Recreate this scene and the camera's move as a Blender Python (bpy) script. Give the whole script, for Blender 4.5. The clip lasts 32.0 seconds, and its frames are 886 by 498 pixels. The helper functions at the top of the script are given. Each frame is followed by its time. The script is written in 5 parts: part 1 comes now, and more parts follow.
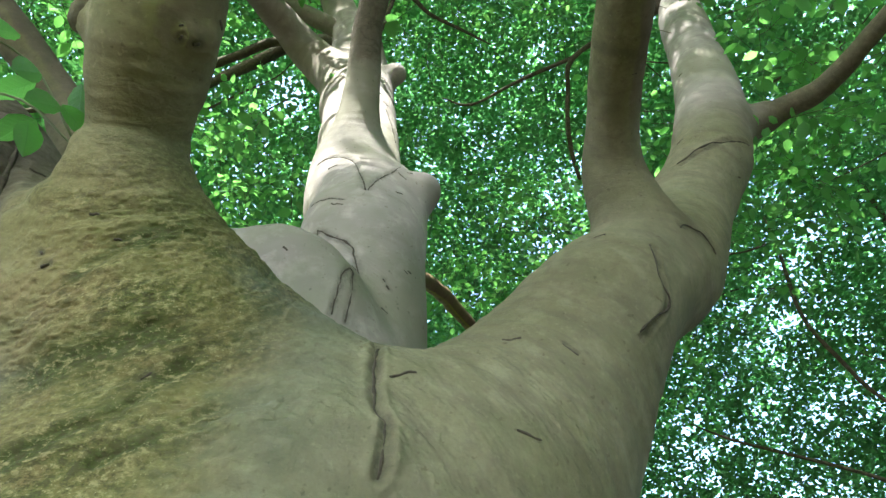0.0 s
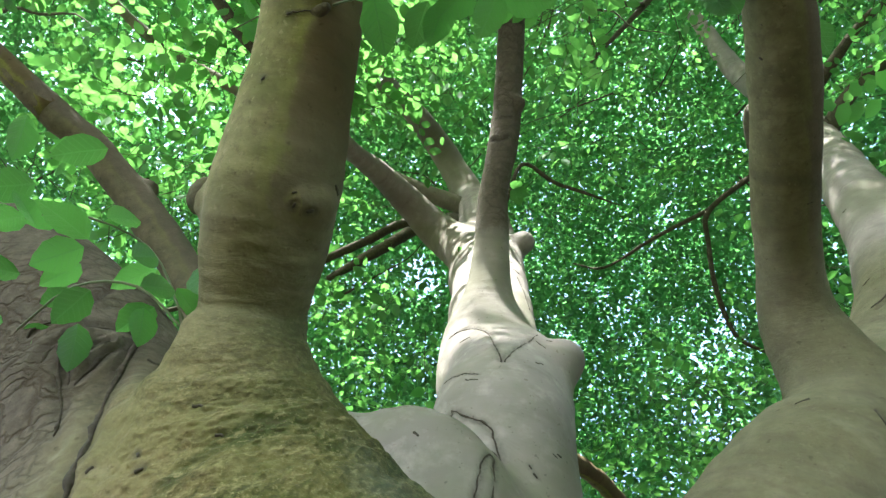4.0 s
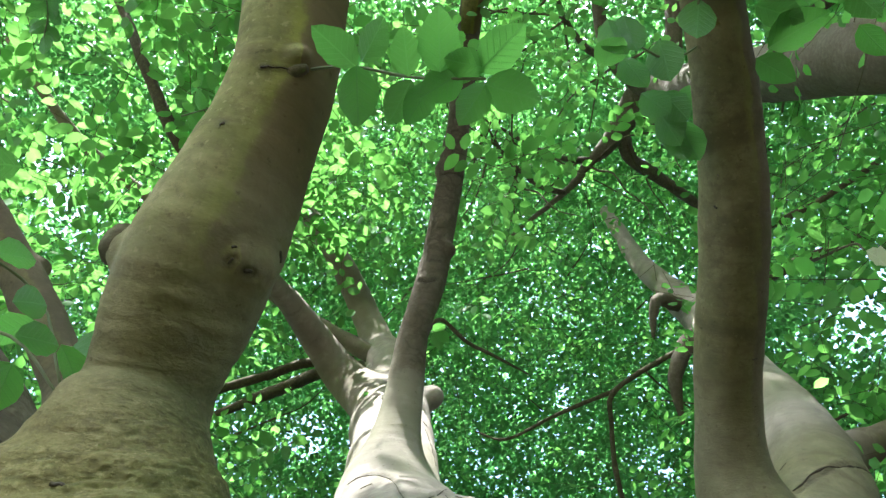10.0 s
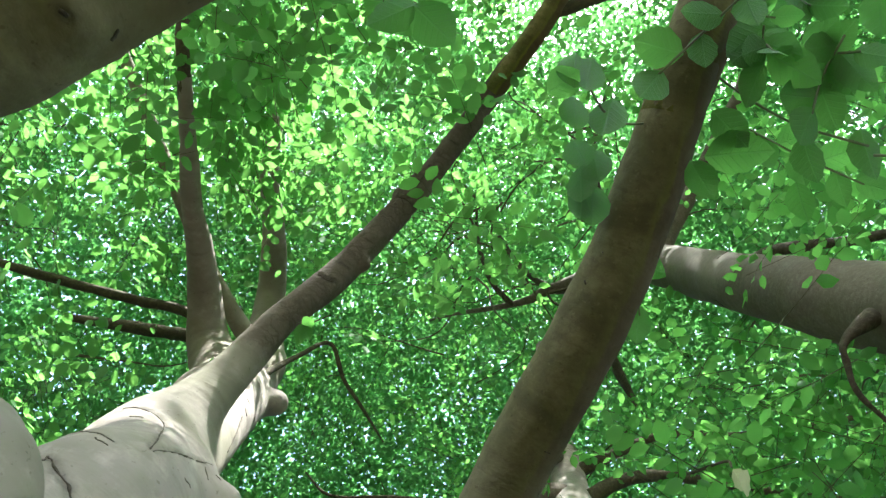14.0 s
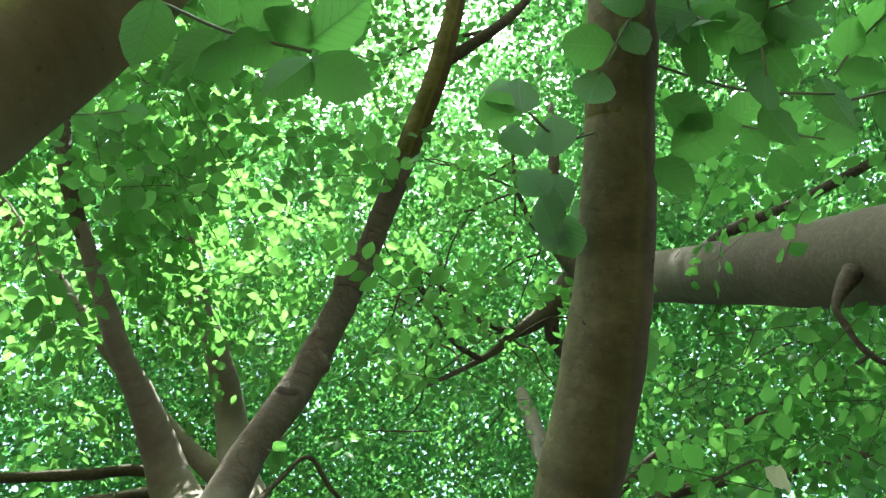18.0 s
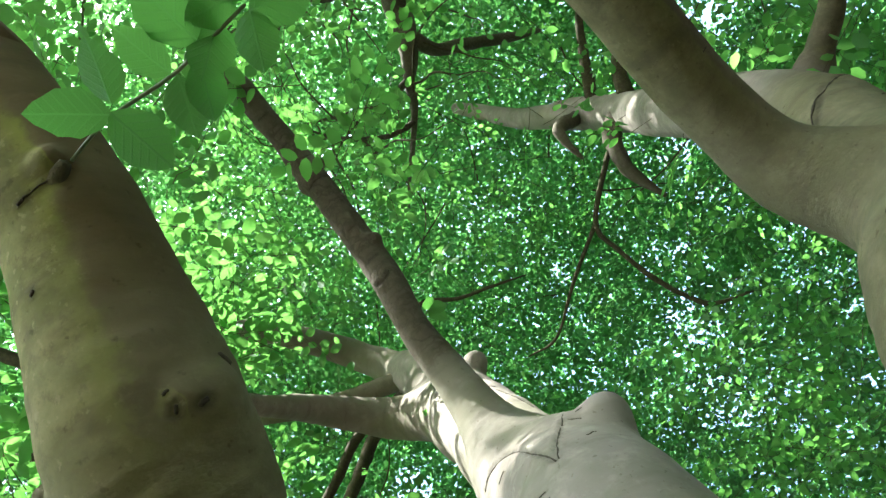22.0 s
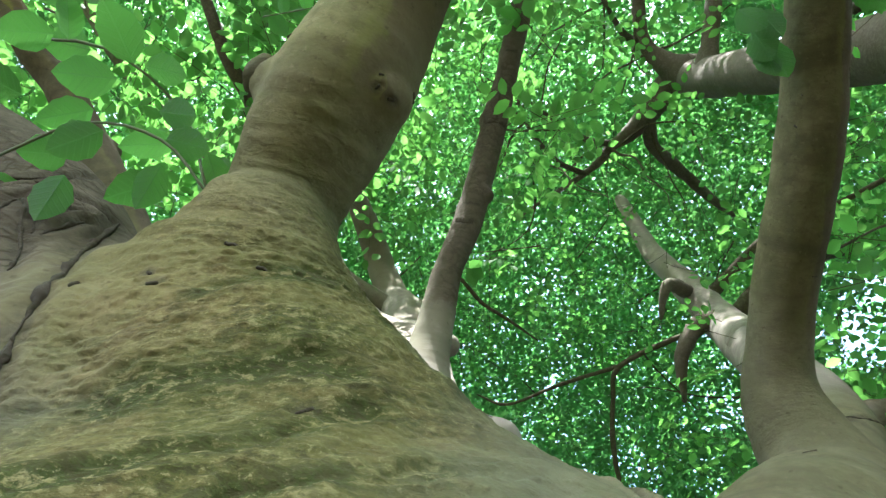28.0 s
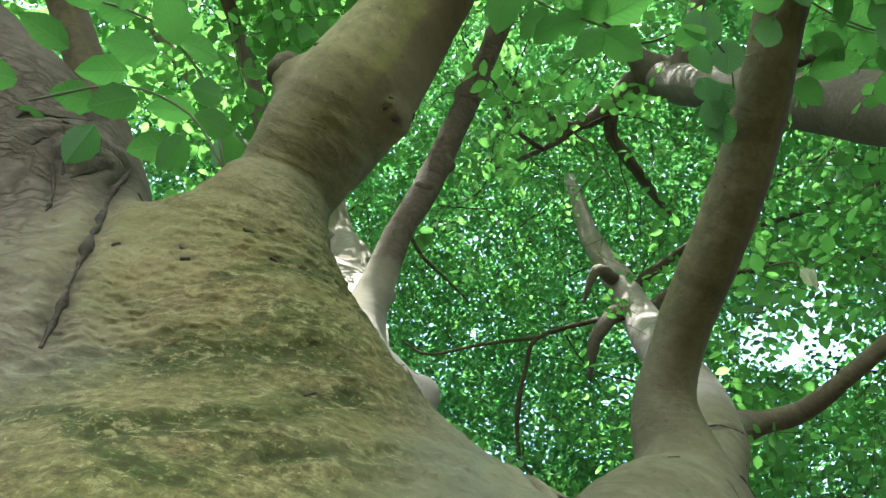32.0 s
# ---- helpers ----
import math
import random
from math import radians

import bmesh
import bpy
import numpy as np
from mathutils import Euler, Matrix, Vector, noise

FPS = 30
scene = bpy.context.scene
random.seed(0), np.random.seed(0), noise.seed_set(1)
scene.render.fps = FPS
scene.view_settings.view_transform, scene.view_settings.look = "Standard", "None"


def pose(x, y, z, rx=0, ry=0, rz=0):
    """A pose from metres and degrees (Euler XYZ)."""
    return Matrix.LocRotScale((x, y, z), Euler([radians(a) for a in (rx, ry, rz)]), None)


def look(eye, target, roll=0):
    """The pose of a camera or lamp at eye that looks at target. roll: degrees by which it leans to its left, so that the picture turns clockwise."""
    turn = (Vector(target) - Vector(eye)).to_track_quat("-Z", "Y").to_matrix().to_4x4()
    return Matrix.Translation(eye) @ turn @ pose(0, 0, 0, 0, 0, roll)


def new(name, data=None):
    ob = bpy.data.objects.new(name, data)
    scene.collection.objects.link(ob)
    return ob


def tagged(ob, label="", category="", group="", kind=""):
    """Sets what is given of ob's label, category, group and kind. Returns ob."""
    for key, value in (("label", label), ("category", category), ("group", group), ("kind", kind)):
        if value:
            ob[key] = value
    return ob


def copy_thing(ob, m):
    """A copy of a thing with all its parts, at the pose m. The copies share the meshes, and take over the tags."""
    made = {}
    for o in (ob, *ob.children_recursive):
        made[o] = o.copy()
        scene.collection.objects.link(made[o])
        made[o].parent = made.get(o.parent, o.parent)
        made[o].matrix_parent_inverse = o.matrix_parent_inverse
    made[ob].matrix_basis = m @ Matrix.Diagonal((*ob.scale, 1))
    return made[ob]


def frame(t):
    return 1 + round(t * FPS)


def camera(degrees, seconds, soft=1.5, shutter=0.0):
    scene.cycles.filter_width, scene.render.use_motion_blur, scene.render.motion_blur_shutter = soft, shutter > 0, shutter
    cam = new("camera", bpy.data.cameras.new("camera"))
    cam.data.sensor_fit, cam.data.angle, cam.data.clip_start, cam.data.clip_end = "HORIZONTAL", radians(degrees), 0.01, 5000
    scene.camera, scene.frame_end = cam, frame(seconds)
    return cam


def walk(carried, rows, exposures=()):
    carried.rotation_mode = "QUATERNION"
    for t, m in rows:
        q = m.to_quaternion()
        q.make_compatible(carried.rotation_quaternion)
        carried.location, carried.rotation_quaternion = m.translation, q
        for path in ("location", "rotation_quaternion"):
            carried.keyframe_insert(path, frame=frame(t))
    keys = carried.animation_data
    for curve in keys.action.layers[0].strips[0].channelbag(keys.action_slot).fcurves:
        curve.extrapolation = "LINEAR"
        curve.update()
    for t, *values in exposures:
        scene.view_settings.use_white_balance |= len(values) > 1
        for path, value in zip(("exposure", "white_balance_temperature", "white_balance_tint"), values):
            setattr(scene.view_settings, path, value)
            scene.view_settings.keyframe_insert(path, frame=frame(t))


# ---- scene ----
cam = camera(66.1, 32.0, 1.4)
METRES, EYE, TILT, LEAN, TURN = 2.0, 1.5, 45.0, 0.0, 0.0
EXPOSURES = [(0.0, 3.43, 5950, 7.0), (12.0, 3.45, 5950, 7.0), (18.0, 3.39, 6100, 4.0), (25.0, 3.35, 6100, 3.5), (28.0, 3.43, 5950, 6.0), (32.0, 3.43, 5950, 6.0)]
ROWS = [
    (0.0, 0.0, 0.0, 0.0, 0.0, 0.0, -0.0),
    (0.5, 0.0046, 0.0413, -0.0002, 1.74, 4.58, 2.02),
    (1.0, -0.0089, 0.0513, -0.0118, 2.12, 9.94, 0.53),
    (1.5, -0.0175, 0.0604, -0.014, 3.66, 13.9, 0.13),
    (2.0, -0.0167, 0.0704, -0.0062, 5.24, 15.87, 1.01),
    (2.5, -0.0117, 0.0764, -0.0016, 7.86, 15.92, 2.8),
    (4.5, -0.0128, 0.0894, 0.0032, 11.71, 14.62, 2.38),
    (5.0, -0.0195, 0.0978, -0.0012, 10.9, 16.44, 2.61),
    (5.5, -0.0292, 0.1086, 0.0014, 9.24, 20.26, 1.6),
    (6.0, -0.03, 0.1107, 0.0073, 8.49, 24.39, 0.16),
    (6.5, -0.0244, 0.1146, 0.0126, 7.07, 27.2, -1.09),
    (7.0, -0.0257, 0.1174, 0.0139, 5.76, 30.04, -2.13),
    (7.5, -0.0356, 0.1196, 0.0085, 4.51, 31.58, -1.84),
    (8.0, -0.0441, 0.1237, 0.005, 3.88, 31.5, -1.05),
    (8.5, -0.0457, 0.1296, -0.0048, 3.33, 30.78, -1.11),
    (9.0, -0.0504, 0.1334, -0.0125, 2.23, 29.89, -1.87),
    (9.5, -0.0523, 0.1375, -0.0195, 1.46, 29.05, -1.53),
    (10.0, -0.0546, 0.144, -0.0266, 0.93, 28.8, -1.85),
    (10.5, -0.0591, 0.1559, -0.0348, -0.76, 28.85, -2.84),
    (11.0, -0.054, 0.1651, -0.0378, -1.48, 28.46, -4.93),
    (11.5, -0.0328, 0.1751, -0.0339, -3.58, 30.31, -8.5),
    (12.0, -0.006, 0.18, -0.0423, -7.44, 32.91, -14.26),
    (12.5, 0.0128, 0.1882, -0.0494, -10.96, 34.44, -18.67),
    (13.0, 0.0302, 0.193, -0.0595, -14.14, 35.3, -22.0),
    (13.5, 0.0466, 0.2055, -0.0639, -16.45, 38.0, -24.36),
    (14.0, 0.0591, 0.2172, -0.0593, -18.39, 40.62, -25.08),
    (14.5, 0.0681, 0.2311, -0.0505, -21.16, 44.48, -25.19),
    (15.0, 0.069, 0.2426, -0.0439, -22.84, 47.84, -26.35),
    (15.5, 0.0692, 0.2551, -0.0328, -24.56, 50.16, -25.97),
    (17.5, 0.0483, 0.2774, -0.0162, -14.15, 45.71, -14.91),
    (18.0, 0.0411, 0.2782, -0.0129, -11.23, 44.0, -10.11),
    (18.5, 0.0275, 0.2756, -0.0115, -7.57, 42.29, -5.28),
    (19.0, 0.013, 0.2734, -0.0148, -3.41, 39.89, -0.56),
    (19.5, -0.0054, 0.2729, -0.0122, 0.87, 38.03, 5.65),
    (20.0, -0.0175, 0.267, -0.0102, 4.44, 36.51, 13.94),
    (20.5, -0.0305, 0.2602, -0.0082, 7.49, 35.32, 21.93),
    (21.0, -0.0494, 0.2538, -0.0041, 11.71, 35.27, 29.88),
    (21.5, -0.0657, 0.2452, -0.0044, 16.51, 34.73, 36.14),
    (22.0, -0.0789, 0.239, -0.0005, 20.73, 34.44, 41.36),
    (22.5, -0.1005, 0.2333, 0.0022, 25.05, 35.38, 46.43),
    (23.0, -0.123, 0.2283, 0.0001, 28.11, 37.23, 48.75),
    (23.5, -0.1449, 0.2231, -0.0116, 28.69, 37.23, 48.7),
    (24.0, -0.1576, 0.2152, -0.0246, 23.12, 34.72, 38.93),
    (24.5, -0.1662, 0.206, -0.0406, 19.31, 34.25, 30.32),
    (25.0, -0.168, 0.2021, -0.0538, 15.73, 33.05, 23.46),
    (25.5, -0.172, 0.195, -0.0666, 13.45, 32.19, 17.27),
    (27.5, -0.1379, 0.1704, -0.1195, 1.06, 28.85, -3.57),
    (28.0, -0.1262, 0.163, -0.1268, -2.15, 28.14, -6.77),
    (28.5, -0.1177, 0.1574, -0.1285, -5.95, 28.08, -9.16),
    (29.0, -0.109, 0.1511, -0.1335, -8.59, 28.93, -11.74),
    (29.5, -0.0975, 0.1378, -0.135, -8.72, 26.42, -13.17),
    (30.0, -0.0802, 0.1097, -0.1237, -8.37, 23.15, -13.48),
    (30.5, -0.0742, 0.0944, -0.1198, -7.19, 22.17, -13.43),
    (31.0, -0.0963, 0.0887, -0.1215, -8.59, 24.47, -13.27),
    (31.5, -0.1293, 0.0829, -0.1212, -11.63, 24.94, -13.46),
    (32.0, -0.1579, 0.0717, -0.126, -11.46, 24.72, -14.05),
]
walk(cam, [(t, pose(0, 0, EYE, TILT, LEAN, TURN) @ pose(METRES * x, METRES * y, METRES * z, 90 + pitch, roll, yaw)) for t, x, y, z, yaw, pitch, roll in ROWS], EXPOSURES)

# world, sun
world = bpy.data.worlds.new("sky")
scene.world = world
world.use_nodes = True
wn = world.node_tree.nodes
sky = wn.new("ShaderNodeTexSky")
sky.sky_type, sky.sun_disc = "NISHITA", False
SUN_TO = Vector((-0.15, -0.5, 0.853)).normalized()
sky.dust_density, sky.air_density = 4.0, 1.0
sky.sun_elevation = math.asin(SUN_TO.z)
sky.sun_rotation = math.atan2(SUN_TO.x, SUN_TO.y)
world.node_tree.links.new(sky.outputs[0], wn["Background"].inputs[0])
wn["Background"].inputs[1].default_value = 0.15
sun = new("sun", bpy.data.lights.new("sun", "SUN"))
sun.data.energy, sun.data.angle, sun.data.color = 3.6, radians(0.5), (1.0, 0.955, 0.9)
sun.matrix_world = look((0, 0, 30), Vector((0, 0, 30)) - SUN_TO)


# ---- materials ----
def material(name):
    m = bpy.data.materials.new(name)
    m.use_nodes = True
    nt = m.node_tree
    return m, nt, nt.nodes, nt.links, nt.nodes["Principled BSDF"]


def ramp(nt, src, stops):
    r = nt.nodes.new("ShaderNodeValToRGB")
    els = r.color_ramp.elements
    while len(els) < len(stops):
        els.new(0.5)
    for e, (p, c) in zip(els, stops):
        e.position, e.color = p, (*c, 1) if len(c) == 3 else c
    nt.links.new(src, r.inputs[0])
    return r.outputs[0]


def noise_tex(nt, vec, scale, detail=6.0, rough=0.6, stretch=None, distort=0.0):
    if stretch:
        mp = nt.nodes.new("ShaderNodeMapping")
        mp.inputs["Scale"].default_value = stretch
        nt.links.new(vec, mp.inputs[0])
        vec = mp.outputs[0]
    n = nt.nodes.new("ShaderNodeTexNoise")
    n.inputs["Scale"].default_value, n.inputs["Detail"].default_value = scale, detail
    n.inputs["Roughness"].default_value, n.inputs["Distortion"].default_value = rough, distort
    nt.links.new(vec, n.inputs["Vector"])
    return n.outputs[0]


def mix(nt, fac, a, b, mode="MIX"):
    m = nt.nodes.new("ShaderNodeMix")
    m.data_type, m.blend_type = "RGBA", mode
    for sock, v in ((0, fac), (6, a), (7, b)):
        if isinstance(v, (int, float)):
            m.inputs[sock].default_value = v
        elif isinstance(v, tuple):
            m.inputs[sock].default_value = (*v, 1)
        else:
            nt.links.new(v, m.inputs[sock])
    return m.outputs[2]


def bumps(nt, bsdf, layers):
    prev = None
    for src, strength, dist in layers:
        b = nt.nodes.new("ShaderNodeBump")
        b.inputs["Strength"].default_value, b.inputs["Distance"].default_value = strength, dist
        nt.links.new(src, b.inputs["Height"])
        if prev:
            nt.links.new(prev, b.inputs["Normal"])
        prev = b.outputs[0]
    nt.links.new(prev, bsdf.inputs["Normal"])


def bark_material():
    """Beech bark. The vertex colour "bark" tells the kind: red old mossy bole, green brown limb, blue fissured, none smooth grey; alpha marks bark ridges.
    "along" is the way along the limb in metres, for the creases that ring it; "moss" marks mossy folds."""
    m, nt, nodes, links, bsdf = material("beech_bark")
    vec = nodes.new("ShaderNodeTexCoord").outputs["Object"]
    at = nodes.new("ShaderNodeAttribute")
    at.attribute_name = "bark"
    sep = nodes.new("ShaderNodeSeparateColor")
    links.new(at.outputs["Color"], sep.inputs[0])
    bole, brown, fissured, ridge = sep.outputs[0], sep.outputs[1], sep.outputs[2], at.outputs["Alpha"]
    way = nodes.new("ShaderNodeAttribute")
    way.attribute_name = "along"
    mossy = nodes.new("ShaderNodeAttribute")
    mossy.attribute_name = "moss"

    def rings(scale, tight, detail=5, rough=0.6, distort=0.0):
        """Noise drawn out round the limb and tight along it."""
        w = nodes.new("ShaderNodeMath")
        w.operation = "MULTIPLY"
        w.inputs[1].default_value = tight
        links.new(way.outputs["Fac"], w.inputs[0])
        n = nodes.new("ShaderNodeTexNoise")
        n.noise_dimensions = "4D"
        n.inputs["Scale"].default_value, n.inputs["Detail"].default_value = scale, detail
        n.inputs["Roughness"].default_value, n.inputs["Distortion"].default_value = rough, distort
        links.new(vec, n.inputs["Vector"])
        links.new(w.outputs[0], n.inputs["W"])
        return n.outputs[0]

    def grey_of(v):
        return (v, v, v)

    big = noise_tex(nt, vec, 3.2, 5, 0.6)
    mid = noise_tex(nt, vec, 17, 6, 0.65)
    fine = noise_tex(nt, vec, 140, 4, 0.7)
    grain = noise_tex(nt, vec, 48, 5, 0.7)
    wide = rings(3.0, 4.0, 5, 0.6)
    hoop = rings(6.0, 3.6, 5, 0.55, 0.4)
    crease = rings(22.0, 2.4, 7, 0.72, 0.6)
    f_big = ramp(nt, big, [(0.35, grey_of(0)), (0.66, grey_of(1))])
    f_pale = ramp(nt, mid, [(0.5, grey_of(0)), (0.7, grey_of(0.8))])
    geo = nodes.new("ShaderNodeNewGeometry")
    flank = nodes.new("ShaderNodeVectorMath")
    flank.operation = "DOT_PRODUCT"
    links.new(geo.outputs["Normal"], flank.inputs[0])
    flank.inputs[1].default_value = (-0.93, -0.2, -0.3)
    uneven = nodes.new("ShaderNodeMath")
    uneven.operation = "MULTIPLY_ADD"
    links.new(noise_tex(nt, vec, 11, 6, 0.65), uneven.inputs[0])
    uneven.inputs[1].default_value = 0.7
    links.new(flank.outputs["Value"], uneven.inputs[2])
    algae_lit = ramp(nt, uneven.outputs[0], [(0.14, grey_of(0)), (0.4, grey_of(0.85)), (1.0, grey_of(0.95))])
    streak = ramp(nt, uneven.outputs[0], [(0.24, grey_of(0)), (0.36, grey_of(0.8)), (0.44, grey_of(0.6)), (0.6, grey_of(0))])
    streak = mix(nt, 1.0, streak, ramp(nt, noise_tex(nt, vec, 5, 5, 0.6), [(0.38, grey_of(0.2)), (0.56, grey_of(1))]), "MULTIPLY")
    # smooth grey skin, greener low down where it is damp
    grey = mix(nt, f_big, (0.27, 0.235, 0.205), (0.2, 0.175, 0.145))
    grey = mix(nt, f_pale, grey, (0.33, 0.295, 0.25))
    grey = mix(nt, ramp(nt, hoop, [(0.34, grey_of(0.45)), (0.46, grey_of(0))]), grey, (0.165, 0.142, 0.116))
    grey = mix(nt, ramp(nt, noise_tex(nt, vec, 2.3, 4, 0.6), [(0.46, grey_of(0)), (0.62, grey_of(0.6))]), grey, (0.165, 0.16, 0.1))
    # brown limb: soft rings and stains, green algae on its flank, small dark pores
    limb = mix(nt, f_big, (0.112, 0.088, 0.05), (0.082, 0.064, 0.038))
    limb = mix(nt, ramp(nt, wide, [(0.42, grey_of(0)), (0.6, grey_of(0.6))]), limb, (0.125, 0.1, 0.062))
    limb = mix(nt, ramp(nt, hoop, [(0.34, grey_of(0.35)), (0.47, grey_of(0))]), limb, (0.054, 0.042, 0.028))
    limb = mix(nt, ramp(nt, grain, [(0.56, grey_of(0)), (0.68, grey_of(0.35))]), limb, (0.15, 0.125, 0.082))
    green = nodes.new("ShaderNodeMapRange")
    green.inputs[1].default_value, green.inputs[2].default_value = 0.35, 0.8
    links.new(brown, green.inputs[0])
    # the algae is lightened to paint the limb's lit side
    mould_lit = mix(nt, ramp(nt, mid, [(0.38, grey_of(0)), (0.62, grey_of(1))]), (0.112, 0.124, 0.044), (0.19, 0.188, 0.088))
    mould_lit = mix(nt, ramp(nt, grain, [(0.36, grey_of(0.6)), (0.48, grey_of(0))]), mould_lit, (0.085, 0.085, 0.036))
    mould_lit = mix(nt, ramp(nt, hoop, [(0.36, grey_of(0.55)), (0.48, grey_of(0))]), mould_lit, (0.08, 0.074, 0.038))
    mould_lit = mix(nt, ramp(nt, noise_tex(nt, vec, 90, 4, 0.6), [(0.6, grey_of(0)), (0.68, grey_of(0.5))]), mould_lit, (0.26, 0.25, 0.15))
    limb = mix(nt, mix(nt, green.outputs[0], (0, 0, 0), algae_lit), limb, mould_lit)
    limb = mix(nt, mix(nt, green.outputs[0], (0, 0, 0), streak), limb, (0.19, 0.205, 0.045))
    # mossy bole: smooth olive-tan skin, creased crusty belts, fuzzy moss in the folds, rusty patches, pale grains
    crust = rings(70.0, 1.3, 6, 0.7)
    grit = noise_tex(nt, vec, 210, 4, 0.65)
    rust = noise_tex(nt, vec, 7, 6, 0.7)
    belts = mix(nt, 1.0, ramp(nt, rings(2.4, 4.0, 5, 0.6), [(0.4, grey_of(0.15)), (0.56, grey_of(1))]), ramp(nt, noise_tex(nt, vec, 5.1, 5, 0.6), [(0.32, grey_of(0.3)), (0.55, grey_of(1))]), "MULTIPLY")
    belts = mix(nt, 1.0, belts, mossy.outputs["Fac"], "LIGHTEN")
    old = mix(nt, f_big, (0.152, 0.137, 0.062), (0.118, 0.108, 0.047))
    old = mix(nt, ramp(nt, wide, [(0.44, grey_of(0)), (0.6, grey_of(0.75))]), old, (0.095, 0.1, 0.036))
    old = mix(nt, ramp(nt, rust, [(0.55, grey_of(0)), (0.63, grey_of(0.28))]), old, (0.165, 0.11, 0.07))
    old = mix(nt, ramp(nt, mid, [(0.55, grey_of(0)), (0.68, grey_of(0.6))]), old, (0.185, 0.17, 0.095))
    # hollows of creases and crust coloured dark, crests pale, to strengthen bump shading
    dark_crease = ramp(nt, crease, [(0.36, grey_of(1)), (0.45, grey_of(0))])
    pale_crease = ramp(nt, crease, [(0.55, grey_of(0)), (0.64, grey_of(0.75))])
    soft_crease = mix(nt, 1.0, dark_crease, mix(nt, belts, grey_of(0.2), grey_of(0.95)), "MULTIPLY")
    old = mix(nt, soft_crease, old, (0.045, 0.042, 0.019))
    old = mix(nt, mix(nt, 1.0, pale_crease, mix(nt, belts, grey_of(0.15), grey_of(0.9)), "MULTIPLY"), old, (0.23, 0.215, 0.125))
    green_moss = mix(nt, 1.0, mix(nt, 1.0, belts, ramp(nt, noise_tex(nt, vec, 12, 6, 0.7), [(0.42, grey_of(0)), (0.55, grey_of(0.8))]), "MULTIPLY"), ramp(nt, crust, [(0.4, grey_of(1)), (0.6, grey_of(0.3))]), "MULTIPLY")
    old = mix(nt, green_moss, old, (0.06, 0.085, 0.022))
    old = mix(nt, mix(nt, 1.0, mossy.outputs["Fac"], ramp(nt, crust, [(0.48, grey_of(1.0)), (0.64, grey_of(0.35))]), "MULTIPLY"), old, (0.042, 0.06, 0.016))
    old = mix(nt, mix(nt, 1.0, ramp(nt, grit, [(0.6, grey_of(0)), (0.66, grey_of(0.6))]), mix(nt, belts, grey_of(0.25), grey_of(1)), "MULTIPLY"), old, (0.33, 0.31, 0.2))
    old = mix(nt, mix(nt, 1.0, ramp(nt, grit, [(0.34, grey_of(0.8)), (0.43, grey_of(0))]), mix(nt, belts, grey_of(0.2), grey_of(0.9)), "MULTIPLY"), old, (0.05, 0.047, 0.021))
    old = mix(nt, mix(nt, 1.0, ramp(nt, crust, [(0.42, grey_of(0.95)), (0.5, grey_of(0))]), mix(nt, belts, grey_of(0.12), grey_of(0.85)), "MULTIPLY"), old, (0.05, 0.047, 0.022))
    old = mix(nt, mix(nt, 1.0, ramp(nt, crust, [(0.54, grey_of(0)), (0.62, grey_of(0.8))]), mix(nt, belts, grey_of(0.15), grey_of(1)), "MULTIPLY"), old, (0.235, 0.215, 0.125))
    # fissured stem: plates parted by dark furrows that run along it
    vo = nodes.new("ShaderNodeTexVoronoi")
    vo.feature = "DISTANCE_TO_EDGE"
    vo.inputs["Scale"].default_value = 15
    warp = nodes.new("ShaderNodeVectorMath")
    warp.operation = "MULTIPLY_ADD"
    nz = nodes.new("ShaderNodeTexNoise")
    nz.inputs["Scale"].default_value, nz.inputs["Detail"].default_value = 9, 5
    links.new(vec, nz.inputs["Vector"])
    links.new(nz.outputs["Color"], warp.inputs[0])
    warp.inputs[1].default_value = (0.2, 0.2, 0.16)
    links.new(vec, warp.inputs[2])
    mp = nodes.new("ShaderNodeMapping")
    mp.inputs["Scale"].default_value = (0.8, 1.2, 2.2)
    links.new(warp.outputs[0], mp.inputs[0])
    links.new(mp.outputs[0], vo.inputs["Vector"])
    crack = ramp(nt, vo.outputs["Distance"], [(0.0, grey_of(1)), (0.16, grey_of(0))])
    crack = mix(nt, 1.0, crack, ramp(nt, noise_tex(nt, vec, 6, 4, 0.6), [(0.4, grey_of(0.35)), (0.55, grey_of(1.0))]), "MULTIPLY")
    rough = mix(nt, f_big, (0.13, 0.112, 0.085), (0.085, 0.072, 0.052))
    rough = mix(nt, f_pale, rough, (0.185, 0.165, 0.13))
    rough = mix(nt, ramp(nt, grain, [(0.38, grey_of(0.8)), (0.48, grey_of(0))]), rough, (0.07, 0.055, 0.038))
    rough = mix(nt, ramp(nt, grain, [(0.55, grey_of(0)), (0.64, grey_of(0.6))]), rough, (0.21, 0.19, 0.155))
    limb = mix(nt, 1.0, limb, (0.92, 0.86, 0.66), "MULTIPLY")
    old = mix(nt, 1.0, old, (1.0, 0.94, 0.76), "MULTIPLY")
    col = mix(nt, brown, grey, limb)
    rough = mix(nt, 1.0, rough, (0.48, 0.45, 0.36), "MULTIPLY")
    col = mix(nt, fissured, col, rough)
    # grey-green algae film between bole and curving stem; also paints the bole's shade
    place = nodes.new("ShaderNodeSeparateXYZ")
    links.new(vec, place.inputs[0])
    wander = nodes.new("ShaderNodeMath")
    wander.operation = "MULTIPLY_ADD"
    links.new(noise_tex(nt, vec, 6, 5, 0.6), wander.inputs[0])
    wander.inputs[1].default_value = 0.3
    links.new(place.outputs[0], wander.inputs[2])
